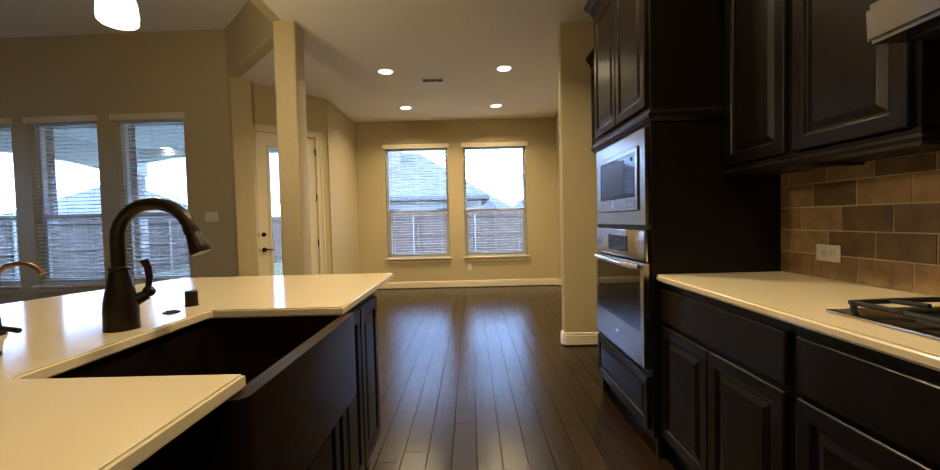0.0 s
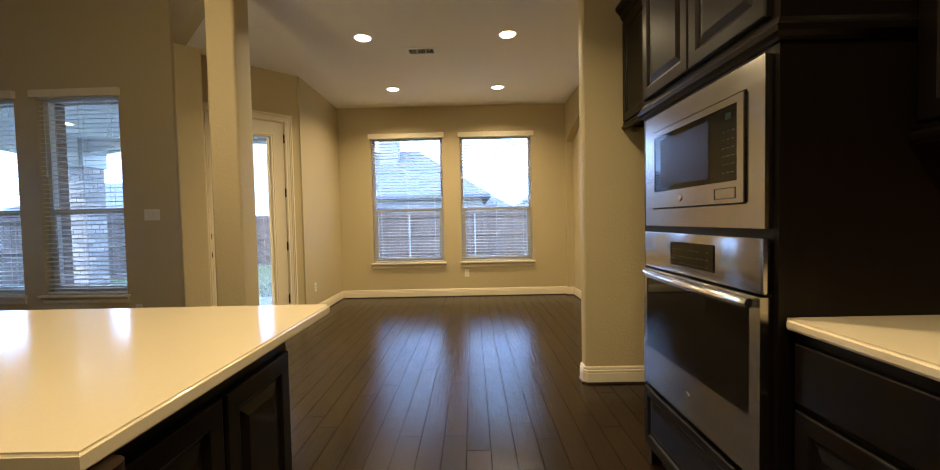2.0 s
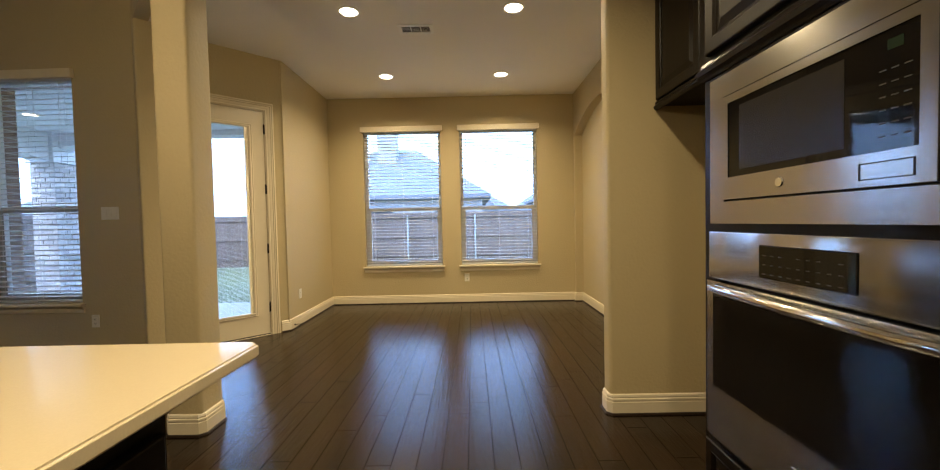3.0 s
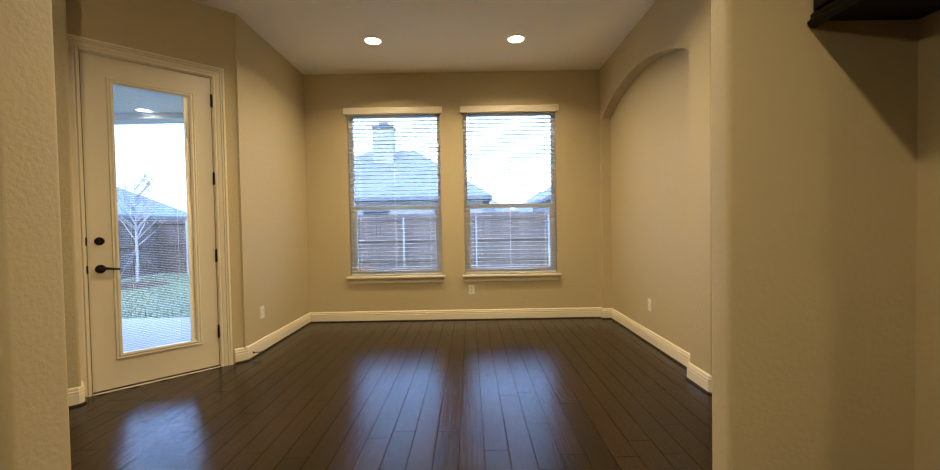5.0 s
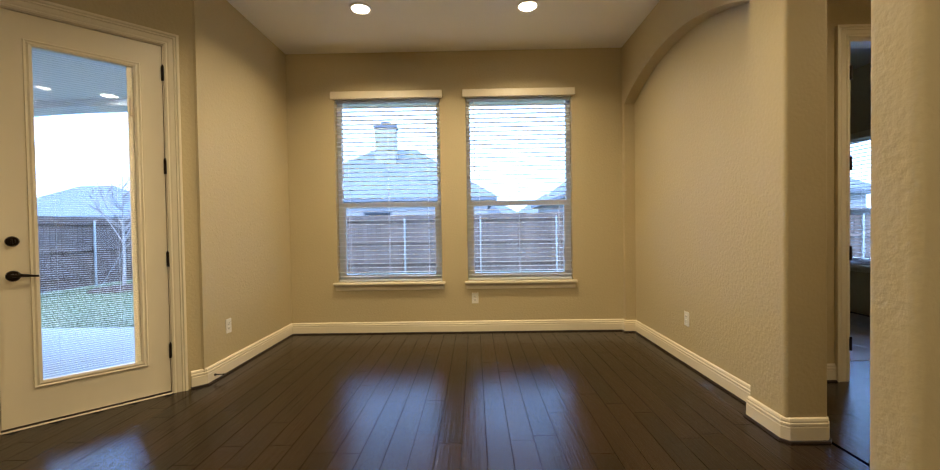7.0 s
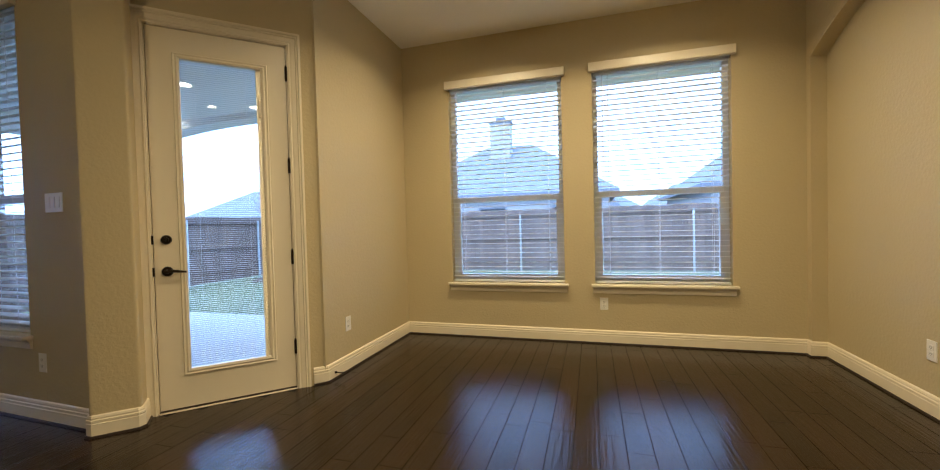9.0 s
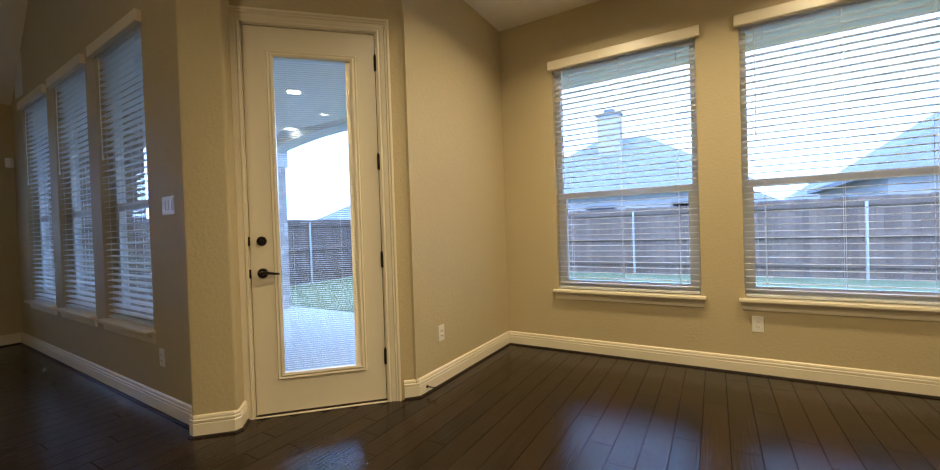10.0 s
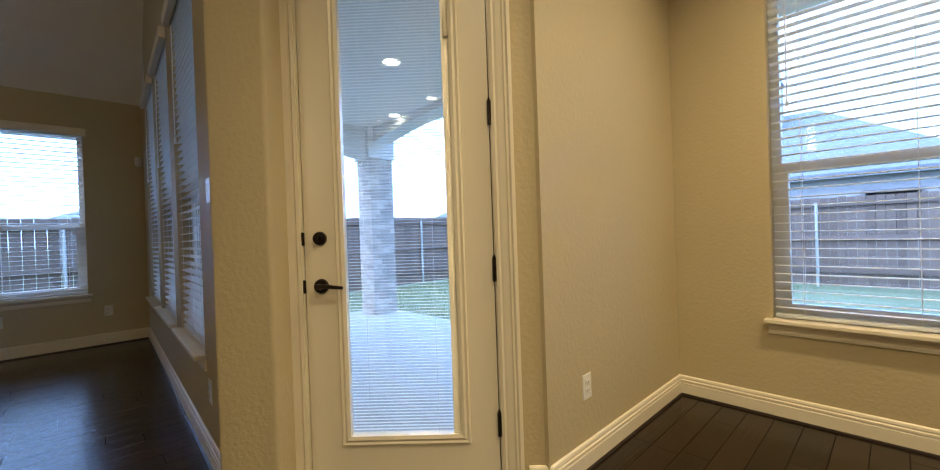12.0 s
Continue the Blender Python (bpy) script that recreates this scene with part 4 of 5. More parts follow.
def base_cabinet(y0, w, drawers, label, doors=2):
    t = thing("base_cabinet", label, "cabinet", "base cabinets", m=pose(BX, y0, 0, 0, 0, -90))
    d = KIT_X - BX - 0.003
    part("body", box(0, w, 0, d, 0.10, CT - 0.0325), M_CAB, t)
    part("toe_kick", box(0, w, 0.06, 0.075, 0, 0.10), M_CABIN, t)
    if drawers == 1:
        front(t, "drawer", 0.02, w - 0.02, 0.705, 0.868, flat=True)
        for k in range(doors):
            a = 0.02 + (w - 0.04) * k / doors
            front(t, "door", a + (0.003 if k else 0), a + (w - 0.04) / doors - 0.003, 0.125, 0.685)
    else:
        front(t, "drawer", 0.02, w - 0.02, 0.705, 0.868, flat=True)
        front(t, "drawer", 0.02, w - 0.02, 0.420, 0.690)
        front(t, "drawer", 0.02, w - 0.02, 0.125, 0.405)
    return t


base_cabinet(1.962, 0.842, 1, "espresso base cabinet with drawer and two doors")
base_cabinet(1.118, 0.94, 3, "espresso base cabinet with three drawers under the cooktop")
base_cabinet(0.176, 0.90, 1, "espresso base cabinet with drawer and two doors")
bm = bmesh.new()
prism(bm, [(1.163, 1.962), (1.163, -0.75), (KIT_X - 0.002, -0.75), (KIT_X - 0.002, 1.962)][::-1], CT - 0.032, CT)
bmesh.ops.bevel(bm, geom=[e for e in bm.edges if all(abs(v.co.x - 1.163) < 1e-4 for v in e.verts)], offset=0.008, segments=3, affect="EDGES")
ct = tagged(part("countertop", bm, M_COUNTER, None, "", True), "cream quartz countertop on the base cabinets", "countertop")

# wall cabinets
UX = 1.515


def wall_cabinet(y0, w, doors, label):
    t = thing("wall_cabinet", label, "cabinet", "wall cabinets", m=pose(UX, y0, 0, 0, 0, -90))
    part("body", box(0, w, 0, KIT_X - UX - 0.003, 1.412, 2.62), M_CAB, t)
    for k in range(doors):
        a = 0.015 + (w - 0.03) * k / doors
        front(t, "door", a + 0.003, a + (w - 0.03) / doors - 0.003, 1.455, 2.595)
    light_rail(t, [(0, 0), (w, 0), (w, KIT_X - UX - 0.01)], 1.400)
    crown(t, [(0, 0), (w, 0)], 2.60)


wall_cabinet(1.962, 0.415, 1, "narrow espresso wall cabinet with raised-panel door")
wall_cabinet(1.545, 0.456, 1, "espresso wall cabinet with raised-panel door")
wall_cabinet(0.19, 0.85, 2, "espresso wall cabinet with raised-panel doors")

# range hood
hood = thing("range_hood", "stainless steel under-cabinet range hood", "range hood", m=pose(0, 0, 0))
bm = bmesh.new()
prof = [(KIT_X - 0.004, 1.69), (1.348, 1.675), (1.342, 1.775), (1.41, 1.815), (1.54, 1.90), (KIT_X - 0.004, 1.90)]
A = [bm.verts.new((x, 0.21, z)) for x, z in prof]
B = [bm.verts.new((x, 1.085, z)) for x, z in prof]
bm.faces.new(A), bm.faces.new(B[::-1])
for i in range(len(prof)):
    j = (i + 1) % len(prof)
    bm.faces.new((A[i], A[j], B[j], B[i]))
bmesh.ops.recalc_face_normals(bm, faces=bm.faces)
bmesh.ops.bevel(bm, geom=list(bm.edges), offset=0.012, segments=4, affect="EDGES")
part("canopy", bm, M_STEEL, hood, "", True)
part("filter", box(1.42, 1.75, 0.26, 1.03, 1.668, 1.676), M_DARKPLASTIC, hood)
hc = thing("hood_cabinet", "espresso cabinet above the range hood", "cabinet", m=pose(UX, 1.12, 0, 0, 0, -90))
part("body", box(0, 0.925, 0, KIT_X - UX - 0.003, 1.905, 2.62), M_CAB, hc)
for a, b in ((0.02, 0.46), (0.465, 0.905)):
    front(hc, "door", a, b, 1.93, 2.59)

# cooktop
ck = thing("cooktop", "stainless gas cooktop with black iron grates", "cooktop", m=pose(1.268, 1.110, CT))
bm = bmesh.new()
bx(bm, 0, 0.50, -0.90, 0, 0.0005, 0.010, 0.004)
part("tray", bm, M_STEEL, ck, "", True)
for gy in (-0.165, -0.45, -0.735):
    bm = bmesh.new()
    for a in (-0.13, 0.13):
        tube(bm, [(0.04, gy + a, 0.034), (0.25, gy + a, 0.037), (0.46, gy + a, 0.034)], 0.0075, 8)
    for u in (0.05, 0.45):
        tube(bm, [(u, gy - 0.13, 0.034), (u, gy + 0.13, 0.034)], 0.0075, 8)
    for u in (0.15, 0.35):
        tube(bm, [(u, gy - 0.13, 0.036), (u, gy - 0.03, 0.042)], 0.0065, 8)
        tube(bm, [(u, gy + 0.13, 0.036), (u, gy + 0.03, 0.042)], 0.0065, 8)
    tube(bm, [(0.04, gy, 0.036), (0.46, gy, 0.040)], 0.0065, 8)
    for u in (0.05, 0.45):
        for a in (-0.13, 0.13):
            cyl(bm, (u, gy + a, 0.0095), (0, 0, 1), 0.008, 0.026, seg=8)
    part("grate", bm, M_IRON, ck, "black cast-iron grate", True)
    for u in (0.15, 0.35):
        bm = bmesh.new()
        lathe(bm, (u, gy, 0), [(0.048, 0.0102), (0.045, 0.018), (0.036, 0.020), (0.034, 0.027), (0.0, 0.029)], 20)
        part("burner", bm, M_IRON, ck, "", True)

# backsplash
bs = tagged(part("backsplash", box(KIT_X - 0.006, KIT_X - 0.001, -0.7, 1.968, CT + 0.001, 1.69), M_GROUT, None), "running-bond backsplash of brown slate tiles", "backsplash", "", "structure")
TH, TWD, G = 0.0985, 0.2015, 0.0055
CUTS = (0.193, 0.058, 0.122, 0.186, 0.050, 0.114)  # first tile of each course at the tower
tile_me = {}
z, row = CT + 0.003, 0
rnd = random.Random(3)
while z < 1.68:
    y = 1.960
    w = CUTS[row % len(CUTS)]
    while y > -0.6:
        h = min(TH, 1.688 - z)
        if y > 1.09 and z + h > 1.41:
            h = 1.409 - z
        if h > 0.02:
            key = (w, round(h, 3))
            if key not in tile_me:
                tile_me[key] = mesh_of("tile", box(-0.0025, 0, -w, 0, 0, h, 0.0009), M_TILE)
            t = new("tile", tile_me[key])
            t.parent = bs
            t.matrix_basis = pose(KIT_X - 0.0062 - rnd.uniform(0, 0.0015), y, z)
        y -= w + G
        w = TWD
    z += TH + G
    row += 1
op = wall_plate("wall_outlet", pose(KIT_X - 0.0125, 1.682, 1.045, 0, 0, -90) @ pose(0, 0, 0, 0, 90, 0), 0.072, 0.116, 1, "outlet", "white plastic outlet set sideways in the tiles", "outlet")

# ---- island ----
IX = -0.20
isl = thing("island_cabinet", "espresso kitchen island cabinet with raised-panel fronts", "cabinet")
# local x runs towards +y, local y towards -x, so the front faces +x
isl.matrix_world = pose(-0.266, -0.60, 0, 0, 0, 90)
LEN = 2.66
bm = bmesh.new()
SK0, SK1 = 0.66 + 0.60, 1.41 + 0.60
bx(bm, 0, SK0, 0, 1.10, 0.10, CT - 0.0305), bx(bm, SK1, LEN, 0, 1.10, 0.10, CT - 0.0305)
bx(bm, SK0, SK1, 0.53, 1.10, 0.10, CT - 0.0305), bx(bm, SK0, SK1, 0, 0.53, 0.10, 0.60)
part("body", bm, M_CAB, isl)
part("toe_kick", box(0, LEN, 0.06, 1.05, 0, 0.10), M_CABIN, isl)
front(isl, "door", SK1 + 0.315, LEN - 0.025, 0.125, 0.845)
front(isl, "door", SK1 + 0.02, SK1 + 0.305, 0.125, 0.845)
for a, b in ((SK0 + 0.01, (SK0 + SK1) / 2 - 0.003), ((SK0 + SK1) / 2 + 0.003, SK1 - 0.01)):
    front(isl, "door", a, b, 0.125, 0.585)
for k in range(3):
    front(isl, "door", 0.02 + k * 0.41, 0.42 + k * 0.41, 0.125, 0.862)
bm = bmesh.new()
raised_panel(bm, -1.07, -0.03, 0.125, 0.862, 0.0, rail=0.07)
bmesh.ops.transform(bm, matrix=pose(LEN + 0.001, 0, 0, 0, 0, 90) @ Matrix.Diagonal((-1, 1, 1, 1)), verts=bm.verts)
part("end_panel", bm, M_CAB, isl)

top = bmesh.new()
far = [(IX, 1.345), (IX, 2.262), (IX - 0.02, 2.283), (-1.42, 2.283), (-1.66, 1.50), (-1.80, 0.6), (-1.80, -0.64), (IX, -0.64), (IX, 0.728), (-0.655, 0.728), (-0.665, 0.748), (-0.665, 1.325), (-0.655, 1.345)]
prism(top, far[::-1], CT - 0.03, CT)
bmesh.ops.recalc_face_normals(top, faces=top.faces)
bmesh.ops.bevel(top, geom=[e for e in top.edges if all(v.co.z > CT - 1e-4 for v in e.verts) or all(v.co.z < CT - 0.029 for v in e.verts)], offset=0.005, segments=3, affect="EDGES")
tagged(part("island_countertop", top, M_COUNTER, None, "", True), "cream quartz island top with a sink cut-out", "countertop")

# apron-front sink
sink = thing("farmhouse_sink", "hammered dark copper apron-front sink in the island", "sink", m=pose(0, 0, 0))
sx0, sx1, sy0, sy1, sz0, sz1 = -0.70, -0.172, 0.672, 1.395, 0.615, CT - 0.0305
bm = bmesh.new()
w = 0.018
outer = [(sx0, sy0), (sx1, sy0), (sx1, sy1), (sx0, sy1)]
ro = rounded(outer, 0.03, seg=4)
ri = rounded([(sx0 + w, sy0 + w), (sx1 - w - 0.020, sy0 + w), (sx1 - w - 0.020, sy1 - w), (sx0 + w, sy1 - w)], 0.05, seg=4)
rb = rounded([(sx0 + 0.03, sy0 + 0.03), (sx1 - 0.052, sy0 + 0.03), (sx1 - 0.052, sy1 - 0.03), (sx0 + 0.03, sy1 - 0.03)], 0.06, seg=4)
rings = [[bm.verts.new((x, y, z)) for x, y in r] for r, z in ((ro, sz0), (ro, sz1 - 0.006), ([(x * 0.999, y) for x, y in ro], sz1), (ri, sz1), (ri, sz1 - 0.01), (rb, sz0 + 0.03))]
n = len(ro)
for A_, B_ in zip(rings, rings[1:]):
    for i in range(n):
        bm.faces.new((A_[i], A_[(i + 1) % n], B_[(i + 1) % n], B_[i]))
bm.faces.new(rings[0][::-1]), bm.faces.new(rings[-1])
part("basin", bm, M_COPPER, sink, "", True)
bm = bmesh.new()
lathe(bm, (-0.43, 1.03, sz0 + 0.0305), [(0.055, 0.0), (0.052, 0.004), (0.03, 0.002), (0.0, 0.001)], 24)
part("drain", bm, M_BRONZE, sink, "", True)


# faucet
fz = CT
fau = thing("kitchen_faucet", "oil-rubbed bronze gooseneck pull-down faucet on the island", "faucet", m=pose(-0.765, 1.105, fz))
bm = bmesh.new()
lathe(bm, (0, 0, 0), [(0.043, 0.0005), (0.044, 0.006), (0.0425, 0.012), (0.0425, 0.03), (0.043, 0.055), (0.0395, 0.088), (0.031, 0.13), (0.0255, 0.16), (0.0235, 0.170), (0.0265, 0.173), (0.0265, 0.179), (0.021, 0.182)], 28)
part("base", bm, M_BRONZE, fau, "", True)
bm = bmesh.new()
arc = [(0, 0, 0.14), (0, 0, 0.20), (0, 0, 0.262)]
for k in range(1, 13):
    a = math.pi * (1 - k / 12 * 0.93)
    arc.append((0.108 + 0.108 * math.cos(a), 0, 0.262 + 0.098 * math.sin(a)))
tube(bm, arc, 0.0182, 18)
part("spout", bm, M_BRONZE, fau, "", True)
e = Vector(arc[-1])
dd = (Vector(arc[-1]) - Vector(arc[-2])).normalized()
bm = bmesh.new()
cyl(bm, e - dd * 0.004, dd, 0.0205, 0.016)
cyl(bm, e + dd * 0.012, dd, 0.0185, 0.045, 0.0265)
cyl(bm, e + dd * 0.057, dd, 0.027, 0.016, 0.027)
part("spray_head", bm, M_BRONZE, fau, "flared bronze spray head", True)
bm = bmesh.new()
cyl(bm, (0.022, 0.016, 0.078), (0.75, 0.55, 0.45), 0.019, 0.038, 0.015)
lathe(bm, (0.052, 0.038, 0.088), [(0.010, 0.0), (0.0165, 0.008), (0.0175, 0.016), (0.012, 0.026), (0.008, 0.03)], 16)
tube(bm, [(0.052, 0.038, 0.112), (0.055, 0.040, 0.145), (0.052, 0.040, 0.172), (0.045, 0.035, 0.198)], 0.0075, 12, 0.0115)
part("handle", bm, M_BRONZE, fau, "bronze side lever", True)

ff2 = thing("filter_faucet", "slim copper-toned filtered water spout on the island", "faucet", m=pose(-1.09, 1.07, fz))
bm = bmesh.new()
lathe(bm, (0, 0, 0), [(0.022, 0.0005), (0.020, 0.012), (0.012, 0.02), (0.010, 0.05)], 16)
part("base", bm, M_BRONZE, ff2, "", True)
bm = bmesh.new()
arc = [(0, 0, 0.04), (0, 0, 0.10), (0.01, 0, 0.15)] + [(0.075 + 0.07 * math.cos(a), 0, 0.15 + 0.05 * math.sin(a)) for a in (2.6, 2.1, 1.57, 1.1, 0.7, 0.4)]
tube(bm, arc, 0.007, 12)
part("spout", bm, M_COPPERPIPE, ff2, "copper-toned curved spout", True)

sd = thing("soap_dispenser", "oil-rubbed bronze soap pump on the island", "soap dispenser", m=pose(-0.875, 0.87, fz))
bm = bmesh.new()
lathe(bm, (0, 0, 0), [(0.021, 0.0005), (0.020, 0.008), (0.013, 0.016), (0.012, 0.045), (0.016, 0.055), (0.014, 0.068), (0.0, 0.07)], 18)
tube(bm, [(0, 0, 0.058), (0.035, 0, 0.066), (0.075, 0, 0.060)], 0.006, 10)
part("pump", bm, M_BRONZE, sd, "", True)
ag = thing("air_gap_cap", "oil-rubbed bronze air gap cap on the island", "cap", m=pose(-0.79, 1.437, fz))
bm = bmesh.new()
lathe(bm, (0, 0, 0), [(0.024, 0.0005), (0.024, 0.004), (0.021, 0.005), (0.021, 0.052), (0.018, 0.056), (0.0, 0.057)], 22)
part("cap", bm, M_BRONZE, ag, "", True)
dc = thing("air_switch", "flush bronze disposal button on the island", "button", m=pose(-0.78, 1.32, fz))
bm = bmesh.new()
lathe(bm, (0, 0, 0), [(0.026, 0.0005), (0.025, 0.004), (0.016, 0.005), (0.015, 0.008), (0.0, 0.009)], 22)
part("button", bm, M_BRONZE, dc, "", True)

# pendant over the island
pen = thing("pendant_lamp", "glowing white glass pendant over the island", "pendant lamp", m=pose(-1.68, 2.24, 2.36))
bm = bmesh.new()
lathe(bm, (0, 0, 0), [(0.0, 0.004), (0.078, 0.0), (0.093, 0.012), (0.096, 0.05), (0.089, 0.12), (0.073, 0.19), (0.050, 0.24), (0.030, 0.255)], 28)
part("shade", bm, M_SHADE, pen, "glowing white glass shade", True)
bm = bmesh.new()
lathe(bm, (0, 0, 0), [(0.032, 0.25), (0.032, 0.30), (0.012, 0.31), (0.006, 0.32), (0.006, 1.27), (0.06, 1.272), (0.06, 1.28)], 16)
part("stem", bm, M_BRONZE, pen, "", True)
pl = bpy.data.lights.new("pendant_light", "POINT")
pl.energy, pl.color, pl.shadow_soft_size = 19.0, CAN_COLOUR, 0.09
po = new("pendant_light", pl)
po.matrix_world = pose(-1.68, 2.24, 2.27)

# ---- outdoors ----
GZ = -0.30
bm = bmesh.new()
bmesh.ops.create_grid(bm, x_segments=40, y_segments=40, size=400, matrix=Matrix.Translation((0, 60, GZ)))
structure("ground", bm, M_GRASS, "green spring lawn reaching to the far houses", "ground")
bm = bmesh.new()
prism(bm, [(-6.9, 5.30), (-6.9, 5.14), (-2.77, 5.14), (-2.72, 5.29), (-1.97, 6.04), (-1.97, 7.58), (-2.0, 8.25), (-6.75, 8.25)], GZ - 0.1, -0.09)
structure("patio", bm, M_CONCRETE, "pale smooth concrete patio slab", "patio")

# patio roof, beam and brick columns
bm = bmesh.new()
prism(bm, [(-6.65, 5.14), (-2.76, 5.14), (-1.965, 6.15), (-1.965, 8.35), (-6.65, 8.35)], 2.74, 3.20)
structure("porch_ceiling", bm, M_SOFFIT, "painted flat porch ceiling with recessed lamps", "ceiling")


def arched_beam(x0, x1, y0, y1, zb, zt, along="x", rise=0.16):
    """A porch beam with a shallow arch between its columns."""
    bm = bmesh.new()
    n = 24
    lo, hi = [], []
    a, b = (x0, x1) if along == "x" else (y0, y1)
    for i in range(n + 1):
        s = i / n
        z = zb + rise * (1 - abs(2 * s - 1) ** 2.6)
        for lst, zz in ((lo, z), (hi, zt)):
            u = a + (b - a) * s
            lst.append([bm.verts.new((u, y, zz)) if along == "x" else bm.verts.new((y, u, zz)) for y in ((y0, y1) if along == "x" else (x0, x1))])
    for i in range(n):
        for L_, M_ in ((lo[i], lo[i + 1]), (hi[i], hi[i + 1])):
            bm.faces.new((L_[0], L_[1], M_[1], M_[0]))
        for k in (0, 1):
            bm.faces.new((lo[i][k], lo[i + 1][k], hi[i + 1][k], hi[i][k]))
    bm.faces.new((lo[0][0], lo[0][1], hi[0][1], hi[0][0])), bm.faces.new((lo[-1][0], lo[-1][1], hi[-1][1], hi[-1][0]))
    return structure("porch_beam", bm, M_SOFFIT, "painted porch beam with a shallow arch", "beam")


def brick_column(x, y, s=0.52, h=2.45):
    t = tagged(new("porch_column"), "square porch column of brown brick", "column", "", "structure")
    t.matrix_world = pose(x, y, -0.09)
    part("core", box(-s / 2 + 0.008, s / 2 - 0.008, -s / 2 + 0.008, s / 2 - 0.008, 0, h), M_MORTAR, t)
    bh, gap = 0.066, 0.010
    lens = [(s - 2 * gap) / 2.5, (s - 2 * gap) / 2.5, (s - 2 * gap) / 5]
    mesh_b = {}
    z, row = 0.004, 0
    while z + bh < h:
        seq = lens if row % 2 == 0 else lens[::-1]
        for side in range(4):
            u = -s / 2
            for w in seq:
                key = round(w, 4)
                if key not in mesh_b:
                    mesh_b[key] = mesh_of("brick", box(-w / 2, w / 2, 0, 0.030, 0, bh), M_BRICK)
                b = new("brick", mesh_b[key])
                b.parent = t
                b.matrix_basis = pose(0, 0, 0, 0, 0, 90 * side) @ pose(u + w / 2, -s / 2, z)
                u += w + gap
        z += bh + gap
        row += 1
    return t


brick_column(-6.45, 7.97, s=0.39, h=2.36)
arched_beam(-6.27, -1.97, 7.83, 8.11, 2.50, 2.745)
structure("porch_column_cap", box(-6.68, -6.23, 7.74, 8.20, 2.272, 2.746, 0.01), M_SOFFIT, "painted boxed head of the porch column", "beam")
arched_beam(-6.60, -6.30, 5.17, 7.74, 2.30, 2.745, "y", 0.10)
for x, y in ((-4.06, 6.76), (-5.50, 6.76), (-4.0, 7.70), (-5.50, 7.74)):
    can_light(x, y, 2.74, 0, M_GLOW_P, "porch_light", "recessed porch ceiling lamp, lit")


# fences: boards, rails and steel posts
def fence(x0, y0, x1, y1, label):
    t = thing("fence", label, "fence")
    d = Vector((x1 - x0, y1 - y0))
    L_ = d.length
    ang = math.degrees(math.atan2(d.y, d.x))
    m = pose(x0, y0, GZ, 0, 0, ang)
    w = 0.14
    hs = [mesh_of("board", box(0, w - 0.006, 0, 0.016, 0.03, h), M_FENCE) for h in (1.865, 1.87, 1.88)]
    rnd = random.Random(int(x0 * 7 + y1))
    u = 0.0
    while u < L_:
        b = new("board", rnd.choice(hs))
        b.parent = t
        b.matrix_basis = m @ pose(u, rnd.uniform(0, 0.004), 0)
        u += w
    for z in (0.30, 0.98, 1.68):
        bm = bmesh.new()
        bx(bm, 0, L_, -0.045, -0.002, z, z + 0.09)
        bmesh.ops.transform(bm, matrix=m, verts=bm.verts)
        part("rail", bm, M_FENCE, t)
    u = 1.0
    while u < L_:
        bm = bmesh.new()
        cyl(bm, (u, -0.075, 0), (0, 0, 1), 0.03, 1.78, seg=10)
        bmesh.ops.transform(bm, matrix=m, verts=bm.verts)
        part("post", bm, M_POST, t, "galvanised steel post")
        u += 2.4
    return t


fence(-10.2, 16.0, 14.0, 16.0, "weathered cedar board fence with steel posts")
fence(-10.2, 1.0, -10.2, 16.0, "weathered cedar side fence with steel posts")


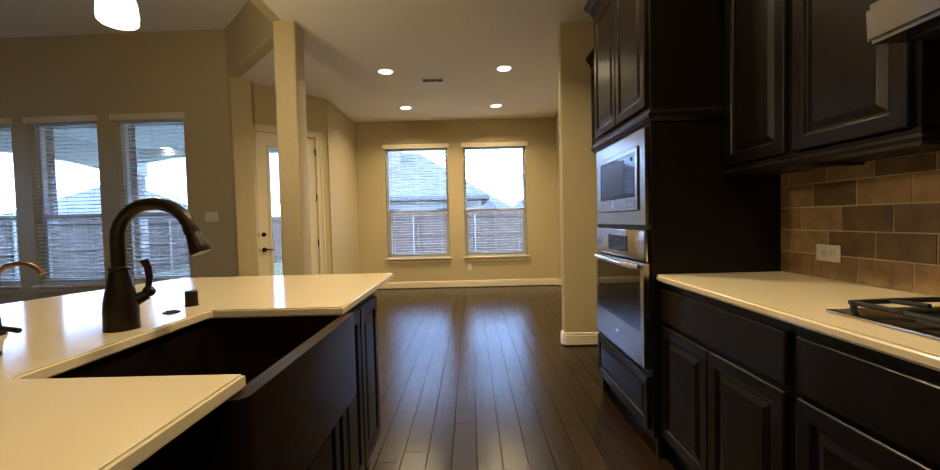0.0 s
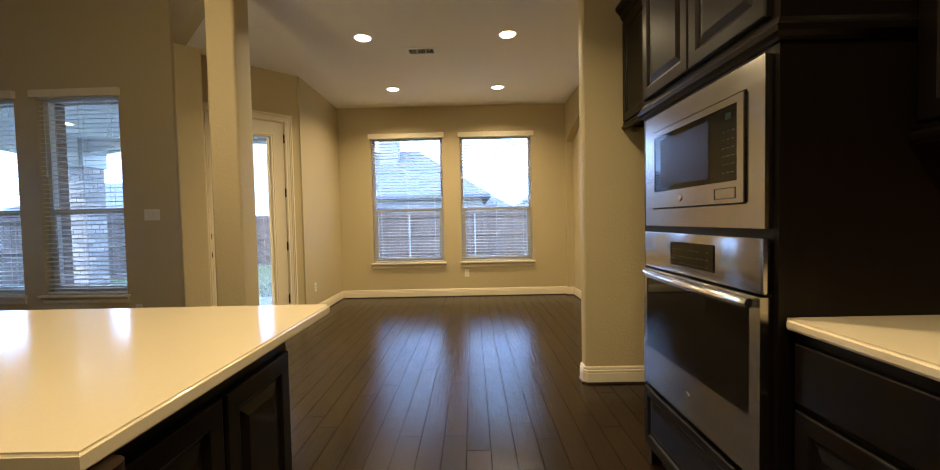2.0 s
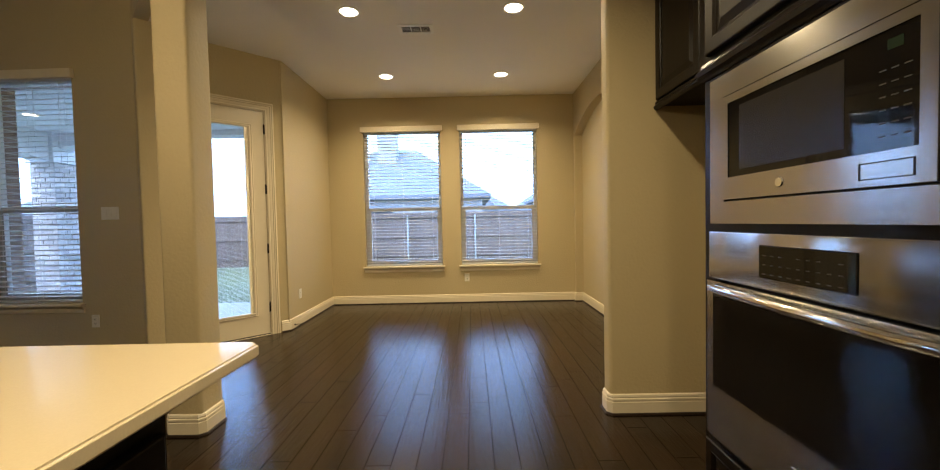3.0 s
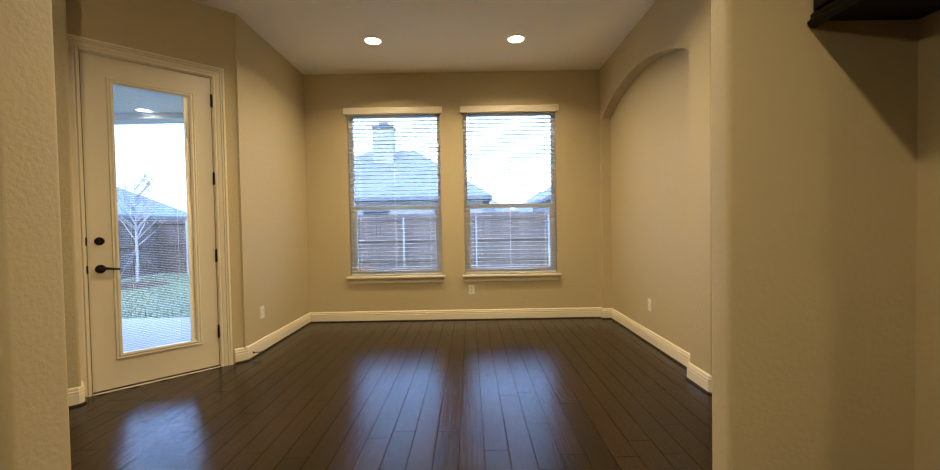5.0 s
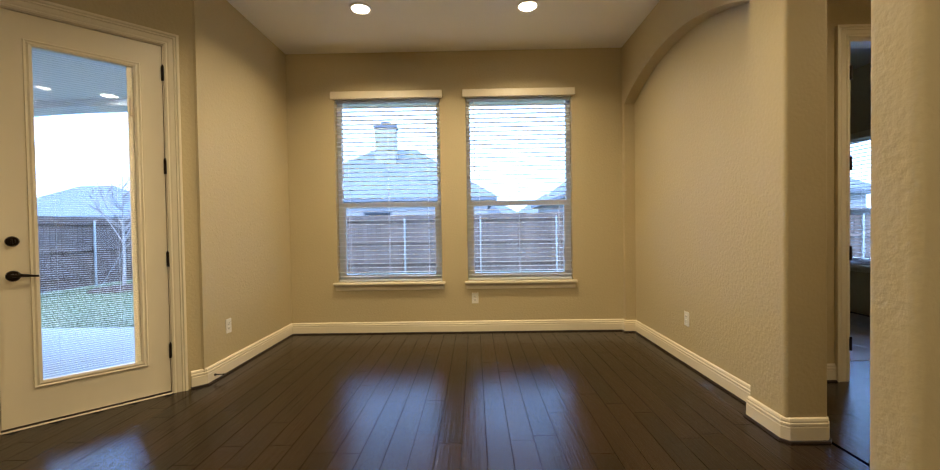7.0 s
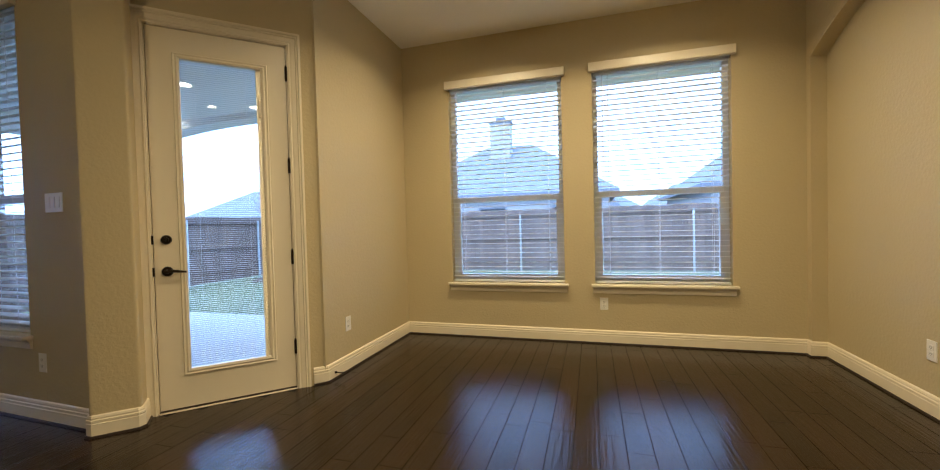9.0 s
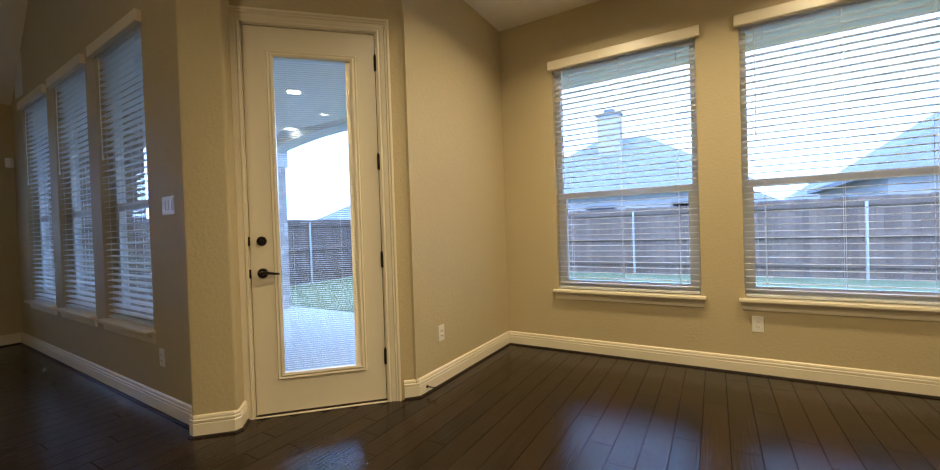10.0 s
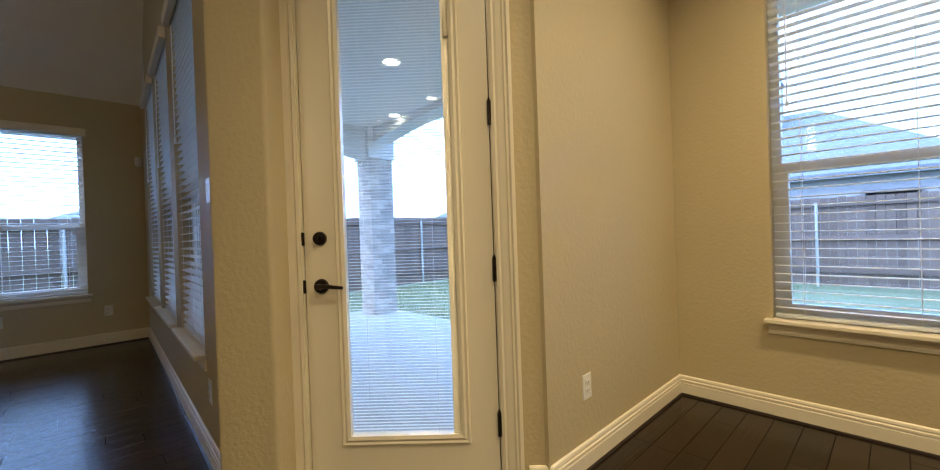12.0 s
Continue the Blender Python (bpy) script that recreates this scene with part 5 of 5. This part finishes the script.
# neighbouring houses
def house(x, y, w, d, eave, ridge, label, chimney=None, gables=()):
    t = thing("house", label, "house", m=pose(x, y, GZ))
    part("wall", box(-w / 2, w / 2, -d / 2, d / 2, 0, eave), M_HOUSEWALL, t)
    bm = bmesh.new()
    o = 0.45
    r = max(0.3, (w - d) / 2 + 0.6)
    c = [bm.verts.new(v) for v in ((-w / 2 - o, -d / 2 - o, eave), (w / 2 + o, -d / 2 - o, eave), (w / 2 + o, d / 2 + o, eave), (-w / 2 - o, d / 2 + o, eave))]
    e = [bm.verts.new(v) for v in ((-w / 2 - o, -d / 2 - o, eave - 0.18), (w / 2 + o, -d / 2 - o, eave - 0.18), (w / 2 + o, d / 2 + o, eave - 0.18), (-w / 2 - o, d / 2 + o, eave - 0.18))]
    a, b = bm.verts.new((-r, 0, ridge)), bm.verts.new((r, 0, ridge))
    for f in ((c[0], c[1], b, a), (c[1], c[2], b), (c[2], c[3], a, b), (c[3], c[0], a)):
        bm.faces.new(f)
    for i in range(4):
        bm.faces.new((c[i], c[(i + 1) % 4], e[(i + 1) % 4], e[i]))
    bm.faces.new(e[::-1])
    roof = part("roof", bm, M_ROOF, t)
    if chimney:
        cx, cy, ct = chimney
        ch = part("chimney", box(cx - 0.55, cx + 0.55, cy - 0.4, cy + 0.4, eave, ct), M_HOUSEWALL, roof)
        bm = bmesh.new()
        bx(bm, cx - 0.62, cx + 0.62, cy - 0.47, cy + 0.47, ct, ct + 0.12)
        bx(bm, cx - 0.25, cx + 0.25, cy - 0.2, cy + 0.2, ct + 0.12, ct + 0.35)
        part("chimney_cap", bm, M_ROOF, t)
    for gx, gw, gh in gables:
        bm = bmesh.new()
        y0 = -d / 2 - 0.5
        v = [bm.verts.new(p) for p in ((gx - gw / 2, y0, eave), (gx + gw / 2, y0, eave), (gx, y0, eave + gh), (gx - gw / 2, y0 + 4, eave), (gx + gw / 2, y0 + 4, eave), (gx, y0 + 4, eave + gh))]
        for f in ((0, 1, 2), (0, 2, 5, 3), (1, 4, 5, 2), (3, 5, 4)):
            bm.faces.new([v[i] for i in f])
        part("gable", bm, M_ROOF, t)
    for k in range(3):
        u = -w / 2 + w * (k + 0.5) / 3
        wi = part("window", box(u - 0.6, u + 0.6, -d / 2 - 0.03, -d / 2 + 0.02, 0.9, 2.2), M_BLACKGLASS, t)
        bm = bmesh.new()
        for q in ((u - 0.68, u - 0.6, 0.82, 2.28), (u + 0.6, u + 0.68, 0.82, 2.28), (u - 0.6, u + 0.6, 0.82, 0.9), (u - 0.6, u + 0.6, 2.2, 2.28)):
            bx(bm, q[0], q[1], -d / 2 - 0.05, -d / 2 - 0.002, q[2], q[3])
        part("frame", bm, M_ROOF, wi)
    return t


house(-4.4, 27.0, 10.5, 9.0, 2.9, 6.0, "brick house with a grey hipped roof and chimney", chimney=(-0.2, -1.2, 7.0))
house(11.5, 27.0, 13.5, 10.0, 2.9, 6.6, "brick house with a grey hipped roof")
house(-2.0, 66.0, 17.0, 10.0, 3.2, 6.2, "distant brick house with gables", gables=((-2.0, 4.0, 2.2), (4.5, 3.4, 1.9)))
house(16.0, 68.0, 18.0, 10.0, 3.2, 6.6, "distant brick house with one gable", gables=((-4.0, 4.0, 2.2),))
house(-38.0, 9.0, 15.0, 11.0, 2.7, 5.0, "brick house behind the side fence")
house(-36.0, 42.0, 12.0, 10.0, 2.9, 6.0, "brick house beyond the corner of the yard")


# tree
def young_tree(x, y, h, seed):
    t = thing("tree", "young staked tree with thin bare limbs and first leaves", "tree", m=pose(x, y, GZ))
    rnd = random.Random(seed)
    bm = bmesh.new()
    tube(bm, [(0, 0, 0), (0.02, 0.01, h * 0.25), (0.0, 0.03, h * 0.5), (0.03, 0.0, h * 0.75), (0.02, 0.02, h)], 0.045, 9, 0.008)
    tips = []
    for i in range(26):
        z = h * rnd.uniform(0.30, 0.92)
        a = rnd.uniform(0, 2 * math.pi)
        ln = (h - z) * 0.45 + 0.25
        p0 = Vector((0.01, 0.01, z))
        p1 = p0 + Vector((math.cos(a) * ln * 0.45, math.sin(a) * ln * 0.45, ln * 0.45))
        p2 = p0 + Vector((math.cos(a + 0.25) * ln * 0.75, math.sin(a + 0.25) * ln * 0.75, ln * 0.95))
        tube(bm, [p0, p1, p2], 0.014, 6, 0.004)
        for k in range(6):
            b = p0.lerp(p2, rnd.uniform(0.35, 1.0)) if k < 3 else p1.lerp(p2, rnd.uniform(0.2, 1.0))
            q = b + Vector((rnd.uniform(-0.3, 0.3), rnd.uniform(-0.3, 0.3), rnd.uniform(0.1, 0.4)))
            tube(bm, [b, b.lerp(q, 0.5) + Vector((0, 0, 0.02)), q], 0.005, 5, 0.002)
            tips += [b.lerp(q, rnd.random()) for _ in range(5)]
    part("trunk", bm, M_BARK, t, "", True)
    bm = bmesh.new()
    for p in tips:
        u = Vector((rnd.uniform(-1, 1), rnd.uniform(-1, 1), rnd.uniform(-1, 1))).normalized()
        v = u.orthogonal().normalized()
        s = rnd.uniform(0.015, 0.03)
        bm.faces.new([bm.verts.new(p + d) for d in (u * s, v * s * 0.5, -u * s, -v * s * 0.5)])
    tagged(part("crown", bm, M_LEAF, t), kind="stuff")
    bm = bmesh.new()
    for a in (0.5, 2.6, 4.7):
        tube(bm, [(0.0, 0.0, 1.0), (0.75 * math.cos(a), 0.75 * math.sin(a), 0.0)], 0.004, 5)
    part("guy_wire", bm, M_POST, t)
    bm = bmesh.new()
    lathe(bm, (x, y, GZ), [(0.75, -0.01), (0.68, 0.05), (0.4, 0.09), (0.0, 0.11)], 22)
    for v in bm.verts:
        v.co += Vector((0.05, 0.05, 0.02)) * noise.noise(v.co * 3)
    structure("mulch_bed", bm, M_MULCH, "dark mulch ring round the young tree", "mulch", True)


young_tree(-8.75, 13.3, 2.9, 5)

# lawn blades near the patio
rnd = random.Random(4)
vs, fs = [], []
for i in range(26000):
    x, y = rnd.uniform(-10.0, -2.2), rnd.uniform(8.3, 15.8)
    a, hh = rnd.uniform(0, math.pi), rnd.uniform(0.025, 0.06)
    dx, dy = 0.006 * math.cos(a), 0.006 * math.sin(a)
    k = len(vs)
    vs += [(x - dx, y - dy, GZ), (x + dx, y + dy, GZ), (x + rnd.uniform(-0.02, 0.02), y + rnd.uniform(-0.02, 0.02), GZ + hh)]
    fs.append((k, k + 1, k + 2))
me = bpy.data.meshes.new("grass")
me.from_pydata(vs, [], fs)
me.materials.append(M_BLADE)
tagged(new("grass", me), "short green lawn blades", "grass", "", "stuff")

# ---- floor ----
bm = bmesh.new()
prism(bm, [(-6.95, SOUTH), (5.0, SOUTH), (5.0, 9.4), (2.1, 9.4), (2.1, 7.5), (-1.88, 7.5), (-1.88, 6.0), (-2.64, 5.24), (-2.68, 5.07), (-6.95, GR_Y + 0.07)], -0.20, -0.004)
structure("floor", bm, M_GAP, "dark hand-scraped wooden floor", "floor")
floor_ob = bpy.data.objects["floor"]
rnd = random.Random(11)
PW = 0.1288
lengths = (0.45, 0.75, 1.05, 1.35)
board_mesh = {}


def board_geo(w, l):
    bm = bmesh.new()
    g, c = 0.0005, 0.0014
    x0, x1, y0, y1 = g, w - g, g, l - g
    lo = [bm.verts.new(v) for v in ((x0, y0, -0.003), (x1, y0, -0.003), (x1, y1, -0.003), (x0, y1, -0.003))]
    hi = [bm.verts.new(v) for v in ((x0 + c, y0 + c, 0), (x1 - c, y0 + c, 0), (x1 - c, y1 - c, 0), (x0 + c, y1 - c, 0))]
    bm.faces.new(hi)
    for i in range(4):
        bm.faces.new((lo[i], lo[(i + 1) % 4], hi[(i + 1) % 4], hi[i]))
    return bm


far_v, far_f = [], []
count = 0
x = -6.96
while x < 2.0:
    y = SOUTH + rnd.uniform(0, 1.0) - 1.0
    # boards stop at the walls: the window wall, the angled door wall or the far wall
    end = GR_Y + 0.06 - (x - GR_W) * math.tan(radians(ASKEW)) if x + PW < P1[0] else (x + 7.84 if x < NOOK_W else FAR_Y + 0.05)
    while y < end - 0.05:
        l = min(rnd.choice(lengths), end - y)
        near = -1.15 < x < 1.75 and 1.9 < y < 7.4 or -2.4 < x < -1.1 and 3.6 < y < 5.9
        if near and count < 300:
            key = round(l, 3)
            if key not in board_mesh:
                board_mesh[key] = mesh_of("board", board_geo(PW, l), M_FLOOR)
            b = new("board", board_mesh[key])
            b.parent = floor_ob
            b.matrix_basis = pose(x, y, 0)
            count += 1
        else:
            g, c = 0.0005, 0.0014
            k = len(far_v)
            far_v += [(x + g, y + g, -0.003), (x + PW - g, y + g, -0.003), (x + PW - g, y + l - g, -0.003), (x + g, y + l - g, -0.003),
                      (x + g + c, y + g + c, 0), (x + PW - g - c, y + g + c, 0), (x + PW - g - c, y + l - g - c, 0), (x + g + c, y + l - g - c, 0)]
            far_f += [(k + 4, k + 5, k + 6, k + 7)] + [(k + i, k + (i + 1) % 4, k + 4 + (i + 1) % 4, k + 4 + i) for i in range(4)]
        y += l
    x += PW
me = bpy.data.meshes.new("boards")
me.from_pydata(far_v, [], far_f)
me.materials.append(M_FLOOR_J)
ob = new("boards", me)
ob.parent = floor_ob
tagged(ob, "rest of the dark floorboards", kind="stuff")
tiles_me = mesh_of("tile", box(0.003, 0.397, 0.003, 0.397, -0.003, 0.0), M_HALLTILE)
for i in range(7):
    for j in range(7):
        b = new("tile", tiles_me)
        b.parent = floor_ob
        b.matrix_basis = pose(2.12 + 0.4 * i, 6.35 + 0.4 * j, 0)
hall_v = bmesh.new()
x = 2.03
while x < 4.95:
    y = 3.95 + rnd.uniform(-0.9, 0)
    while y < 6.3:
        l = rnd.choice(lengths)
        ya, yb = max(y, 3.9), min(y + l, 6.34)
        if yb > ya:
            bx(hall_v, x + 0.001, x + PW - 0.001, ya + 0.001, yb - 0.001, -0.003, 0)
        y += l
    x += PW
hall_ob = part("hall_boards", hall_v, M_FLOOR_J, floor_ob)
tagged(hall_ob, "dark floorboards of the hall", kind="stuff")
